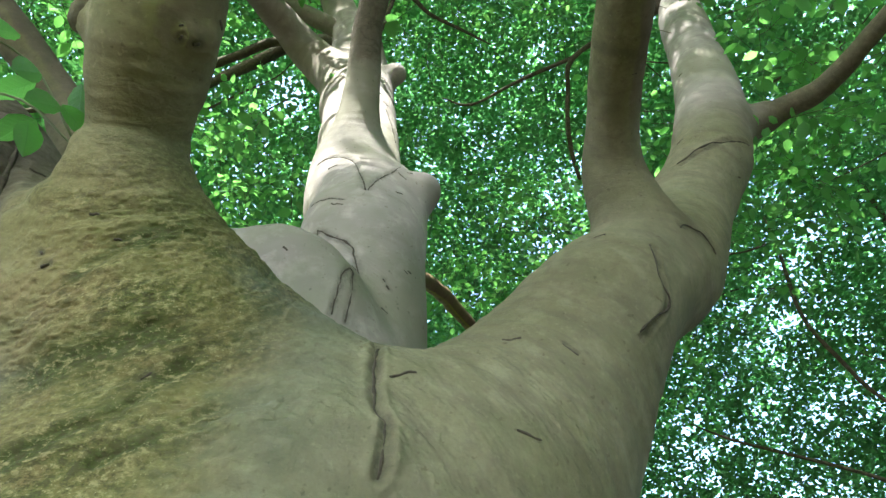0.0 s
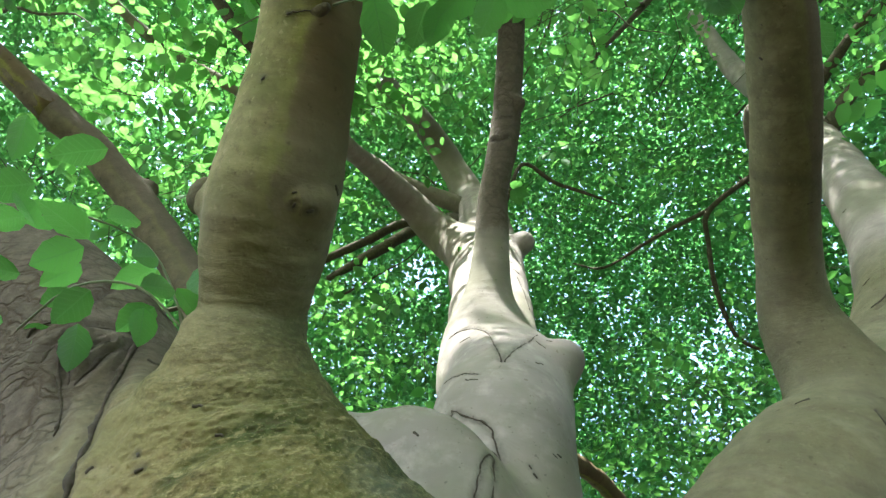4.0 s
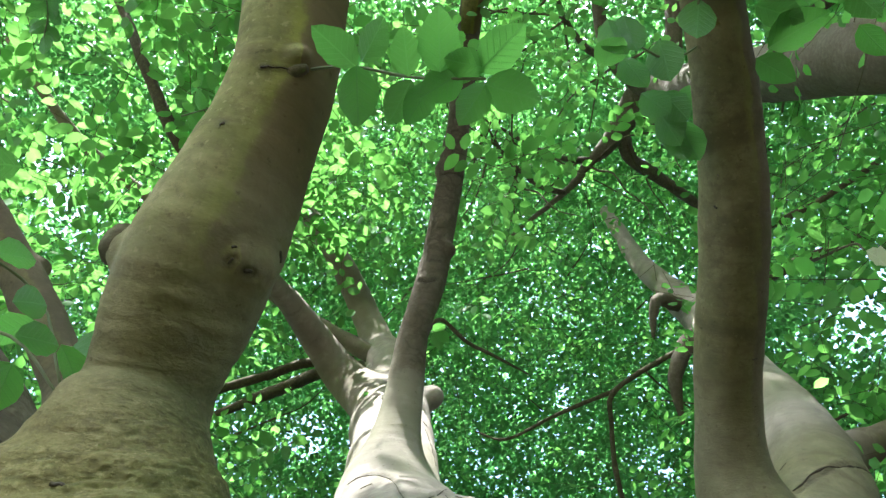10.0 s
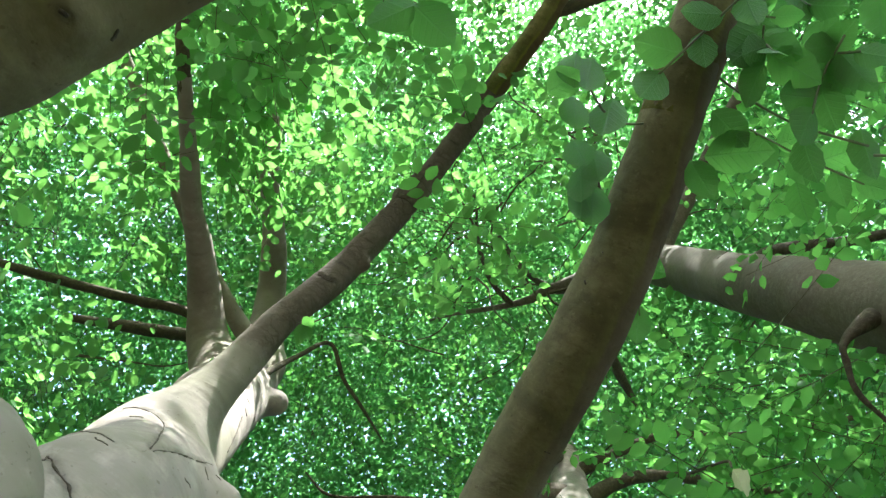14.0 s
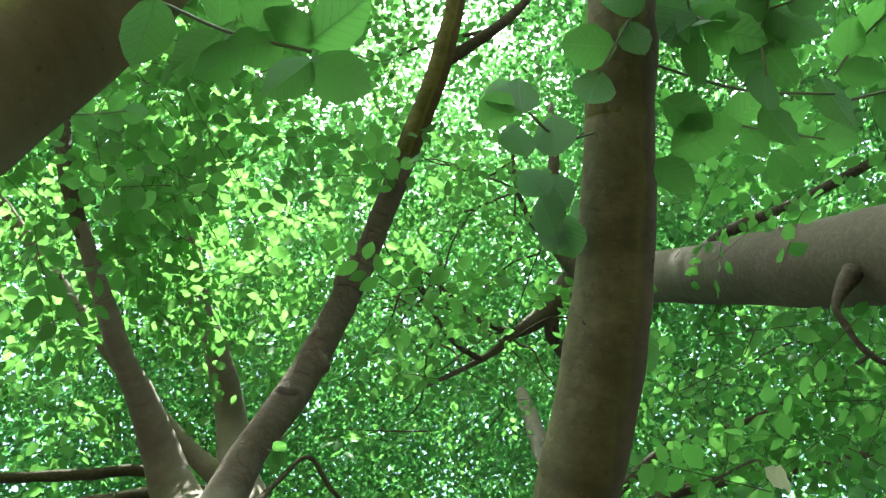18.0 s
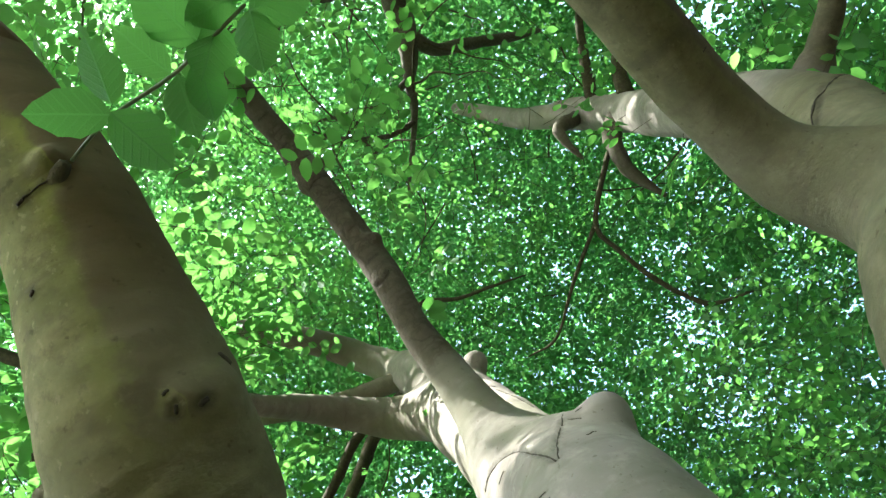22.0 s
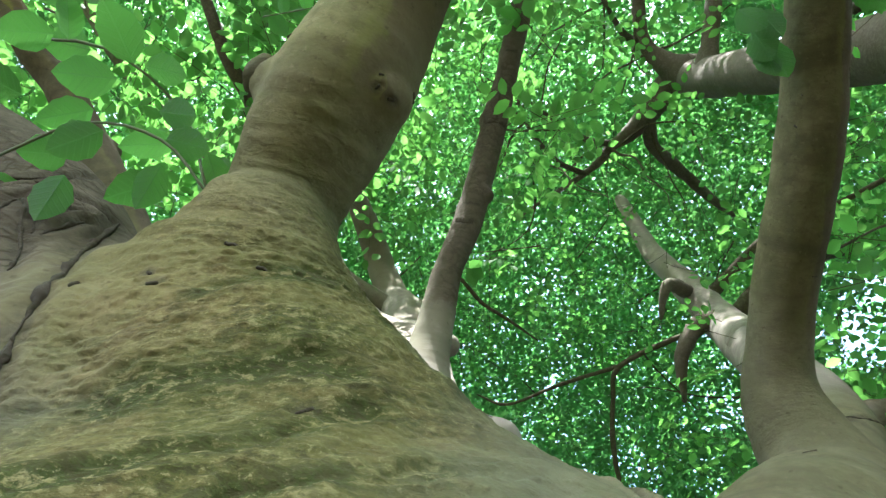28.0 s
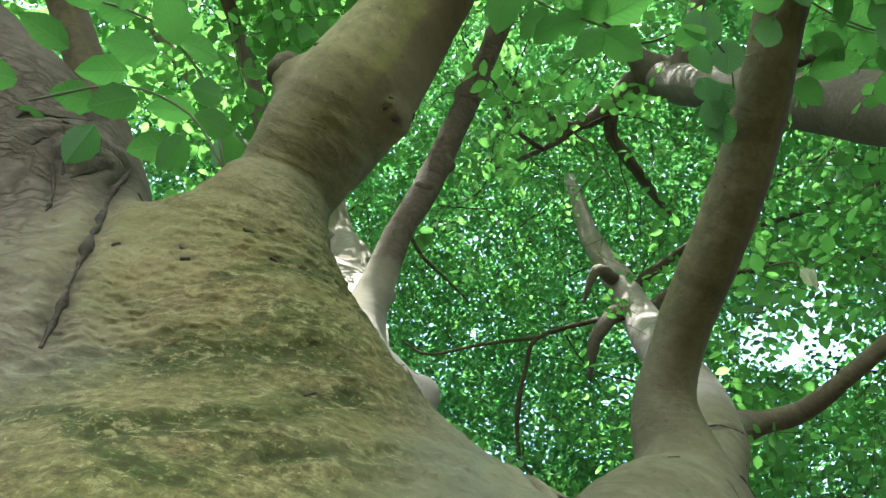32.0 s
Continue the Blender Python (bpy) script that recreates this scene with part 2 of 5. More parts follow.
    shifted = nodes.new("ShaderNodeMath")
    shifted.operation = "ADD"
    links.new(wander.outputs[0], shifted.inputs[0])
    shifted.inputs[1].default_value = 0.14
    algae_shade = ramp(nt, shifted.outputs[0], [(0.0, grey_of(0)), (0.13, grey_of(0.85)), (0.6, grey_of(0.7))])
    old = mix(nt, algae_shade, old, mix(nt, ramp(nt, mid, [(0.4, grey_of(0)), (0.6, grey_of(1))]), (0.07, 0.08, 0.058), (0.105, 0.112, 0.084)))
    # the neck takes the same lightened algae colour over the bole bark
    neck = nodes.new("ShaderNodeMath")
    neck.operation = "MULTIPLY"
    neck.use_clamp = True
    links.new(brown, neck.inputs[0])
    neck.inputs[1].default_value = 2.5
    old = mix(nt, mix(nt, 0.7, (0, 0, 0), neck.outputs[0]), old, mix(nt, 1.0, mould_lit, (0.95, 0.88, 0.68), "MULTIPLY"))
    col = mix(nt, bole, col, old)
    speck = ramp(nt, noise_tex(nt, vec, 75, 3, 0.5), [(0.27, (0.4, 0.36, 0.32)), (0.34, (1, 1, 1))])
    col = mix(nt, 0.5, col, speck, "MULTIPLY")
    cr = mix(nt, fissured, (0, 0, 0), crack)
    col = mix(nt, cr, col, (0.05, 0.038, 0.022))
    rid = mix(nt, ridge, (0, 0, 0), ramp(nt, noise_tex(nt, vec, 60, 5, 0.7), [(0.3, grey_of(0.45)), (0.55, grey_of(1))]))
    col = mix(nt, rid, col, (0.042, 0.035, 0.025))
    links.new(col, bsdf.inputs["Base Color"])
    bsdf.inputs["Roughness"].default_value = 0.9
    bsdf.inputs["Specular IOR Level"].default_value = 0.12
    rung = mix(nt, bole, mix(nt, 0.5, hoop, grey_of(0.5)), mix(nt, belts, mix(nt, 0.6, crease, grey_of(0.5)), crease))
    deep = mix(nt, bole, mix(nt, fissured, grey_of(0.5), mix(nt, 0.9, grain, cr, "SUBTRACT")), mix(nt, belts, mix(nt, 0.6, crust, grey_of(0.5)), crust))
    gritty = mix(nt, bole, mix(nt, 0.6, fine, grey_of(0.5)), mix(nt, belts, mix(nt, 0.5, grit, grey_of(0.5)), grit))
    bumps(nt, bsdf, [(rung, 0.5, 0.012), (deep, 0.8, 0.008), (gritty, 0.5, 0.002), (rid, 0.6, 0.006)])
    return m


M_BARK = bark_material()
GREY, BROWN, FISSURED, OLD, DARK = (0, 0, 0, 0), (0, 1, 0, 0), (0, 0.15, 0.85, 0), (1, 0, 0, 0), (0, 0.75, 0.25, 0.75)


def leaf_material(name, front, back, glow, island=False, trans=0.5):
    """A beech leaf: half reflecting, half letting light through; paler ribs."""
    m, nt, nodes, links, bsdf = material(name)
    if island:
        rnd = nodes.new("ShaderNodeNewGeometry").outputs["Random Per Island"]
    else:
        rnd = nodes.new("ShaderNodeObjectInfo").outputs["Random"]
    vec = nodes.new("ShaderNodeTexCoord").outputs["Object"]
    patch = noise_tex(nt, vec, 30 if island else 60, 3, 0.6)
    ca = mix(nt, rnd, front, back)
    ca = mix(nt, ramp(nt, patch, [(0.4, (0, 0, 0)), (0.7, (0.35, 0.35, 0.35))]), ca, back)
    ct = mix(nt, rnd, tuple(1.15 * c for c in glow), tuple(0.6 * c for c in glow))
    links.new(ca, bsdf.inputs["Base Color"])
    bsdf.inputs["Roughness"].default_value = 0.55 if island else 0.42
    bsdf.inputs["Specular IOR Level"].default_value = 0.22 if island else 0.4
    tr = nodes.new("ShaderNodeBsdfTranslucent")
    links.new(ct, tr.inputs[0])
    mx = nodes.new("ShaderNodeMixShader")
    mx.inputs[0].default_value = trans
    links.new(bsdf.outputs[0], mx.inputs[1])
    links.new(tr.outputs[0], mx.inputs[2])
    links.new(mx.outputs[0], nodes["Material Output"].inputs[0])
    if not island:
        xyz = nodes.new("ShaderNodeSeparateXYZ")
        links.new(vec, xyz.inputs[0])

        def calc(op, a, b=0.0):
            n = nodes.new("ShaderNodeMath")
            n.operation = op
            for k, v in enumerate((a, b)):
                if isinstance(v, float):
                    n.inputs[k].default_value = v
                else:
                    links.new(v, n.inputs[k])
            return n.outputs[0]

        across = calc("ABSOLUTE", xyz.outputs[1])
        ribs = calc("SINE", calc("MULTIPLY", calc("SUBTRACT", xyz.outputs[0], calc("MULTIPLY", across, 0.75)), 46.0))
        vein = ramp(nt, ribs, [(0.55, (0, 0, 0)), (0.98, (0.35, 0.35, 0.35))])
        midrib = ramp(nt, across, [(0.008, (0.8, 0.8, 0.8)), (0.022, (0, 0, 0))])
        lines = mix(nt, 1.0, vein, midrib, "LIGHTEN")
        links.new(mix(nt, lines, ca, tuple(min(1.0, 1.7 * c) for c in back)), bsdf.inputs["Base Color"])
        links.new(mix(nt, lines, ct, tuple(0.6 * c for c in glow)), tr.inputs[0])
        bumps(nt, bsdf, [(lines, 0.5, 0.01), (noise_tex(nt, vec, 40, 3, 0.6), 0.4, 0.012)])
    return m


M_LEAF_NEAR = leaf_material("leaf_near", (0.055, 0.165, 0.036), (0.085, 0.21, 0.058), (0.17, 0.45, 0.08), False, 0.52)
M_LEAF_MID = leaf_material("leaf_mid", (0.065, 0.18, 0.05), (0.1, 0.225, 0.07), (0.16, 0.41, 0.075), True, 0.55)
# far leaves coloured darker for the shade deep in the crowns
M_LEAF_FAR = leaf_material("leaf_far", (0.052, 0.131, 0.047), (0.076, 0.165, 0.062), (0.112, 0.315, 0.073), True, 0.6)
M_LEAF_UP = leaf_material("leaf_middle", (0.05, 0.14, 0.046), (0.075, 0.18, 0.062), (0.19, 0.49, 0.09), True, 0.6)
M_LEAF_PALE = leaf_material("leaf_pale", (0.6, 0.58, 0.42), (0.5, 0.5, 0.33), (0.6, 0.62, 0.35))


def shoot_material():
    """Skin of this year's shoots: green, reddish in parts."""
    m, nt, nodes, links, bsdf = material("green_shoot")
    vec = nodes.new("ShaderNodeTexCoord").outputs["Object"]
    links.new(mix(nt, noise_tex(nt, vec, 30, 4, 0.6), (0.07, 0.13, 0.035), (0.11, 0.1, 0.05)), bsdf.inputs["Base Color"])
    bsdf.inputs["Roughness"].default_value = 0.6
    return m


M_SHOOT = shoot_material()


def ground_material():
    m, nt, nodes, links, bsdf = material("leaf_litter")
    vec = nodes.new("ShaderNodeTexCoord").outputs["Object"]
    a = noise_tex(nt, vec, 1.2, 6)
    b = noise_tex(nt, vec, 22, 5, 0.7)
    # unseen floor: litter colours darkened for canopy shade and a weaker bounce
    col = mix(nt, ramp(nt, a, [(0.4, (0, 0, 0)), (0.6, (1, 1, 1))]), (0.06, 0.046, 0.026), (0.035, 0.048, 0.018))
    col = mix(nt, ramp(nt, b, [(0.4, (0, 0, 0)), (0.65, (1, 1, 1))]), col, (0.085, 0.068, 0.038))
    links.new(col, bsdf.inputs["Base Color"])
    bsdf.inputs["Roughness"].default_value = 0.9
    bumps(nt, bsdf, [(b, 0.8, 0.03)])
    return m


M_GROUND = ground_material()


# ---- geometry helpers ----
def vnoise(p, scale, seed=0):
    """Smooth value noise of points, -1 to 1."""
    p = np.asarray(p, dtype=np.float64) * scale + 37.7 * (seed + 1)
    i = np.floor(p).astype(np.int64)
    f = p - i
    f = f * f * (3 - 2 * f)
    out = np.zeros(len(p))
    for dx in (0, 1):
        for dy in (0, 1):
            for dz in (0, 1):
                h = ((i[:, 0] + dx) * 73856093) ^ ((i[:, 1] + dy) * 19349663) ^ ((i[:, 2] + dz) * 83492791) ^ (seed * 2654435)
                h = (h ^ (h >> 13)) * 1274126177 & 0x7FFFFFFF
                v = ((h ^ (h >> 16)) & 0xFFFF) / 32767.5 - 1
                w = (f[:, 0] if dx else 1 - f[:, 0]) * (f[:, 1] if dy else 1 - f[:, 1]) * (f[:, 2] if dz else 1 - f[:, 2])
                out += v * w
    return out


def curve_through(nodes, m=6):
    """A Catmull-Rom line through nodes of x, y, z, radius."""
    n = np.array(nodes, dtype=float)
    pad = np.vstack([2 * n[0] - n[1], n, 2 * n[-1] - n[-2]])
    out = []
    for i in range(len(n) - 1):
        p0, p1, p2, p3 = pad[i:i + 4]
        for s in np.linspace(0, 1, m, endpoint=(i == len(n) - 2)):
            out.append(0.5 * (2 * p1 + (p2 - p0) * s + (2 * p0 - 5 * p1 + 4 * p2 - p3) * s * s + (3 * p1 - p0 - 3 * p2 + p3) * s ** 3))
    out = np.array(out)
    out[:, 3] = np.maximum(out[:, 3], 0.002)
    return out


def mesh_of(name, verts, faces, mat, normals=None, kinds=None, scalars=None):
    """A mesh from arrays; faces is an (n, 3) or (n, 4) array, or a list of such arrays."""
    groups = faces if isinstance(faces, list) else [faces]
    me = bpy.data.meshes.new(name)
    verts = np.ascontiguousarray(verts, dtype=np.float32)
    loops = np.concatenate([g.ravel() for g in groups]).astype(np.int32)
    sizes = np.concatenate([np.full(len(g), g.shape[1]) for g in groups]).astype(np.int32)
    starts = np.concatenate([[0], np.cumsum(sizes)[:-1]]).astype(np.int32)
    me.vertices.add(len(verts))
    me.vertices.foreach_set("co", verts.ravel())
    me.loops.add(len(loops))
    me.loops.foreach_set("vertex_index", loops)
    me.polygons.add(len(sizes))
    me.polygons.foreach_set("loop_start", starts)
    me.polygons.foreach_set("loop_total", sizes)
    me.polygons.foreach_set("use_smooth", np.ones(len(sizes), dtype=bool))
    me.update(calc_edges=True)
    me.materials.append(mat)
    if kinds is not None:
        layer = me.color_attributes.new("bark", "FLOAT_COLOR", "POINT")
        layer.data.foreach_set("color", np.ascontiguousarray(np.broadcast_to(np.array(kinds, dtype=np.float32), (len(verts), 4))).ravel())
    for key, values in (scalars or {}).items():
        me.attributes.new(key, "FLOAT", "POINT").data.foreach_set("value", np.ascontiguousarray(values, dtype=np.float32))
    if normals is not None:
        me.normals_split_custom_set_from_vertices([tuple(v) for v in normals])
    return me


def part(name, me, parent, label="", kind=""):
    ob = new(name, me)
    ob.parent = parent
    tagged(ob, label, "", "", kind)
    return ob


def tube(nodes, sides=12, m=6, rough=0.05, seed=0, cap=True):
    """A swept, slightly uneven tube; returns vertices and faces."""
    c = curve_through(nodes, m)
    p, r = c[:, :3], c[:, 3]
    d = np.gradient(p, axis=0)
    d[np.linalg.norm(d, axis=1) < 1e-7] = (0, 0, 1)
    d /= np.linalg.norm(d, axis=1)[:, None]
    u = np.cross(d[0], (0.31, 0.77, 0.55))
    u /= np.linalg.norm(u)
    ring = []
    ang = np.linspace(0, 2 * math.pi, sides, endpoint=False)
    for k in range(len(p)):
        u = u - d[k] * u.dot(d[k])
        u /= np.linalg.norm(u)
        v = np.cross(d[k], u)
        ring.append(p[k] + r[k] * (np.cos(ang)[:, None] * u + np.sin(ang)[:, None] * v))
    verts = np.array(ring)
    if rough:
        nz = vnoise(verts.reshape(-1, 3), 0.55 / max(r.mean(), 0.01), seed) + 0.5 * vnoise(verts.reshape(-1, 3), 1.6 / max(r.mean(), 0.01), seed + 1)
        verts += (verts - p[:, None, :]) * rough * 2 * nz.reshape(len(p), sides, 1)
    verts = verts.reshape(-1, 3)
    i, j = np.meshgrid(np.arange(len(p) - 1), np.arange(sides), indexing="ij")
    j2 = (j + 1) % sides
    faces = np.stack([i * sides + j, i * sides + j2, (i + 1) * sides + j2, (i + 1) * sides + j], -1).reshape(-1, 4)
    if cap:
        tip = len(verts)
        verts = np.vstack([verts, p[-1] + d[-1] * r[-1] * 0.5])
        a = np.arange(sides) + (len(p) - 1) * sides
        tri = np.stack([a, np.roll(a, -1), np.full(sides, tip)], -1)
        foot = len(verts)
        verts = np.vstack([verts, p[0] - d[0] * r[0] * 0.6])
        a = np.arange(sides)
        return verts, [faces, tri, np.stack([np.roll(a, -1), a, np.full(sides, foot)], -1)]
    return verts, [faces]


def tube_part(name, nodes, kind, parent, label="", sides=12, m=6, rough=0.05, seed=0):
    v, f = tube(nodes, sides, m, rough, seed)
    c = curve_through(nodes, m)[:, :3]
    run = np.concatenate([[0.0], np.cumsum(np.linalg.norm(np.diff(c, axis=0), axis=1))]) + 0.37 * seed
    run = np.concatenate([np.repeat(run, sides), [run[-1], run[0]]])
    return part(name, mesh_of(name, v, f, M_BARK, None, kind, {"along": run}), parent, label)


# ---- fused wood: a distance field of the bole and its limbs ----
class Wood:
    def __init__(self, lo, hi, h):
        self.lo, self.h = np.array(lo), h
        self.n = np.ceil((np.array(hi) - self.lo) / h).astype(int)
        self.f = np.full(self.n, 1.0, dtype=np.float32)
        self.near = np.full(self.n, 9.0, dtype=np.float32)
        self.tag = np.zeros(self.n, dtype=np.int8)

    def window(self, lo, hi):
        a = np.clip(np.floor((lo - self.lo) / self.h).astype(int), 0, self.n)
        b = np.clip(np.ceil((hi - self.lo) / self.h).astype(int) + 1, 0, self.n)
        if (b <= a).any():
            return None, None
        sl = tuple(slice(x, y) for x, y in zip(a, b))
        ax = [(np.arange(x, y) * self.h + l).astype(np.float32) for x, y, l in zip(a, b, self.lo)]
        return sl, np.meshgrid(*ax, indexing="ij", sparse=True)

    def merge(self, sl, d, k, tag):
        a = self.f[sl]
        w = np.clip(0.5 + 0.5 * (a - d) / k, 0, 1)
        self.f[sl] = a * (1 - w) + d * w - k * w * (1 - w)
        if tag is not None:
            closer = d < self.near[sl]
            self.tag[sl][closer] = tag
            self.near[sl][closer] = d[closer]

    def limb(self, nodes, k, tag, m=4):
        c = curve_through(nodes, m)
        pad = k + 3 * self.h
        lo = c[:, :3].min(0) - c[:, 3].max() - pad - 2 * self.h
        hi = c[:, :3].max(0) + c[:, 3].max() + pad + 2 * self.h
        sl, g = self.window(lo, hi)
        if sl is None:
            return
        base = np.array([s.start for s in sl])
        d = np.full([s.stop - s.start for s in sl], 1.0, dtype=np.float32)
        for a, b in zip(c[:-1], c[1:]):
            rr = max(a[3], b[3]) + pad
            s2, g2 = self.window(np.minimum(a[:3], b[:3]) - rr, np.maximum(a[:3], b[:3]) + rr)
            if s2 is None:
                continue
            ab = b[:3] - a[:3]
            t = sum((g2[i] - a[i]) * ab[i] for i in range(3)) / (ab.dot(ab) + 1e-9)
            t = np.clip(t, 0, 1)
            dd = np.sqrt(sum((g2[i] - a[i] - t * ab[i]) ** 2 for i in range(3))) - (a[3] + t * (b[3] - a[3]))
            loc = tuple(slice(s.start - o, s.stop - o) for s, o in zip(s2, base))
            d[loc] = np.minimum(d[loc], dd)
        self.merge(sl, d, k, tag)

    def lump(self, at, r, k, squash=(1, 1, 1)):
        at = np.array(at)
        sl, g = self.window(at - r - k - 0.03, at + r + k + 0.03)
        if sl is None:
            return
        d = np.sqrt(sum(((g[i] - at[i]) / squash[i]) ** 2 for i in range(3))) - r
        self.merge(sl, d.astype(np.float32), k, None)

    def surface(self):
        """Surface nets: one vertex in each cell that the surface crosses, one quad on each crossed grid edge."""
        f = self.f
        ins = f < 0
        cnt = np.zeros(np.array(f.shape) - 1, dtype=np.uint8)
        corner = [(x, y, z) for x in (0, 1) for y in (0, 1) for z in (0, 1)]
        s = f.shape
        for x, y, z in corner:
            cnt += ins[x:s[0] - 1 + x, y:s[1] - 1 + y, z:s[2] - 1 + z]
        cell = np.argwhere((cnt > 0) & (cnt < 8))
        ids = np.full(cnt.shape, -1, dtype=np.int32)
        ids[tuple(cell.T)] = np.arange(len(cell))
        val = {c: f[cell[:, 0] + c[0], cell[:, 1] + c[1], cell[:, 2] + c[2]] for c in corner}
        acc, num = np.zeros((len(cell), 3)), np.zeros(len(cell))
        for c in corner:
            for ax in range(3):
                if c[ax]:
                    continue
                e = list(c)
                e[ax] = 1
                a, b = val[c], val[tuple(e)]
                hit = (a < 0) != (b < 0)
                t = np.where(hit, a / np.where(hit, a - b, 1), 0)
                pos = np.array(c, dtype=float)[None] + t[:, None] * np.eye(3)[ax]
                acc += pos * hit[:, None]
                num += hit
        verts = (cell + acc / num[:, None]) * self.h + self.lo
        quads = []
        for ax in range(3):
            u, v = (ax + 1) % 3, (ax + 2) % 3
            a = [slice(None)] * 3
            b = [slice(None)] * 3
            a[ax], b[ax] = slice(0, -1), slice(1, None)
            i0, i1 = ins[tuple(a)], ins[tuple(b)]
            e = np.argwhere(i0 != i1)
            flip = i0[tuple(e.T)]
            ok = (e[:, u] > 0) & (e[:, v] > 0) & (e[:, u] < cnt.shape[u]) & (e[:, v] < cnt.shape[v])
            e, flip = e[ok], flip[ok]
            q = []
            for du, dv in ((-1, -1), (0, -1), (0, 0), (-1, 0)):
                k = e.copy()
                k[:, u] += du
                k[:, v] += dv
                q.append(ids[tuple(k.T)])
            q = np.stack(q, -1)
            q[~flip] = q[~flip][:, ::-1]
            quads.append(q)
        quads = np.vstack(quads)
        quads = quads[(quads >= 0).all(1)]
        tags = self.tag[tuple(np.minimum(np.round((verts - self.lo) / self.h).astype(int), self.n - 1).T)]
        return verts, quads, tags


def vertex_normals(verts, quads):
    n = np.cross(verts[quads[:, 2]] - verts[quads[:, 0]], verts[quads[:, 3]] - verts[quads[:, 1]])
    out = np.zeros_like(verts)
    for i in range(4):
        np.add.at(out, quads[:, i], n)
    return out / (np.linalg.norm(out, axis=1)[:, None] + 1e-12)


# ---- ground ----
bm = bmesh.new()
bmesh.ops.create_grid(bm, x_segments=60, y_segments=60, size=150)
for v in bm.verts:
    v.co.z = 0.25 * noise.noise(v.co * 0.05) - 0.05
ground_mesh = bpy.data.meshes.new("ground")
bm.to_mesh(ground_mesh)
bm.free()
ground_mesh.materials.append(M_GROUND)
tagged(new("ground", ground_mesh), "brown leaf litter on the woodland floor", "ground", "", "structure")

# ---- the beech ----
beech = tagged(new("beech_tree"), "old beech with mossy bole dividing into several smooth grey stems", "tree")

BOLE = [(-0.42, 1.14, 0.9, 0.47), (-0.403, 1.143, 1.2, 0.46), (-0.36, 1.075, 1.6, 0.47), (-0.34, 1.021, 1.899, 0.363), (-0.382, 0.851, 2.05, 0.197)]
NEAR_LIMB = [(-0.517, 0.918, 2.16, 0.24), (-0.498, 0.705, 2.315, 0.112), (-0.49, 0.655, 2.39, 0.08), (-0.459, 0.56, 2.445, 0.089), (-0.43, 0.48, 2.485, 0.092), (-0.391, 0.373, 2.58, 0.08), (-0.371, 0.272, 2.673, 0.078), (-0.378, 0.12, 2.823, 0.083), (-0.4, -0.08, 3.03, 0.08), (-0.45, -0.5, 3.5, 0.07)]
TORSO = [(-0.26, 1.3, 2.1, 0.2), (-0.23, 1.45, 2.544, 0.188), (-0.244, 1.44, 2.9, 0.192), (-0.25, 1.538, 3.2, 0.188), (-0.325, 1.64, 3.507, 0.172), (-0.36, 1.713, 3.916, 0.163), (-0.4, 1.811, 4.302, 0.165), (-0.448, 1.95, 4.7, 0.165), (-0.52, 2.02, 5.2, 0.14)]
TORSO_ARM = [(-0.33, 1.57, 3.25, 0.15), (-0.335, 1.55, 3.4, 0.142), (-0.325, 1.5, 3.55, 0.104), (-0.31, 1.41, 3.7, 0.071), (-0.285, 1.25, 3.9, 0.056), (-0.255, 1.15, 4.02, 0.055), (-0.218, 1.038, 4.175, 0.055), (-0.191, 0.874, 4.332, 0.055), (-0.164, 0.711, 4.451, 0.053), (-0.139, 0.513, 4.555, 0.049), (-0.105, 0.169, 4.654, 0.047), (-0.065, -0.24, 4.66, 0.045)]
TORSO_STUB = [(-0.42, 1.8, 4.2, 0.15), (-0.46, 1.85, 4.45, 0.145), (-0.57, 1.9, 4.7, 0.125), (-0.72, 1.88, 4.88, 0.103), (-0.865, 1.7, 4.93, 0.083), (-0.95, 1.46, 4.8, 0.062), (-1.0, 1.29, 4.66, 0.049), (-1.09, 0.958, 4.46, 0.032), (-1.2, 0.76, 4.44, 0.029)]
TORSO_TOP = [(-0.5, 1.98, 5.2, 0.14), (-0.63, 2.02, 5.6, 0.11), (-0.79, 1.85, 5.9, 0.09), (-0.94, 1.46, 5.8, 0.07), (-1.07, 1.13, 5.6, 0.055), (-1.2, 0.75, 5.6, 0.03)]
LOBE = [(-0.288, 1.293, 2.352, 0.191), (-0.376, 1.25, 2.57, 0.174), (-0.528, 1.242, 2.601, 0.154), (-0.726, 1.141, 2.562, 0.142)]
RIGHT_STEM = [(-0.115, 0.953, 1.825, 0.286), (0.075, 1.03, 2.012, 0.225), (0.209, 1.065, 2.208, 0.18), (0.35, 1.075, 2.42, 0.15), (0.535, 1.19, 2.62, 0.134), (0.7, 1.32, 2.953, 0.127), (0.91, 1.4, 3.37, 0.132), (1.085, 1.52, 3.94, 0.126), (1.25, 1.7, 4.7, 0.12), (1.4, 1.85, 5.4, 0.12)]
RIGHT_TOP = [(1.25, 1.7, 4.7, 0.12), (1.4, 1.85, 5.35, 0.122), (1.54, 2.0, 6.0, 0.12), (1.52, 2.0, 6.45, 0.115), (1.396, 1.952, 7.164, 0.085), (1.33, 1.83, 7.75, 0.072), (1.288, 1.75, 8.135, 0.062), (1.28, 1.735, 8.28, 0.05)]
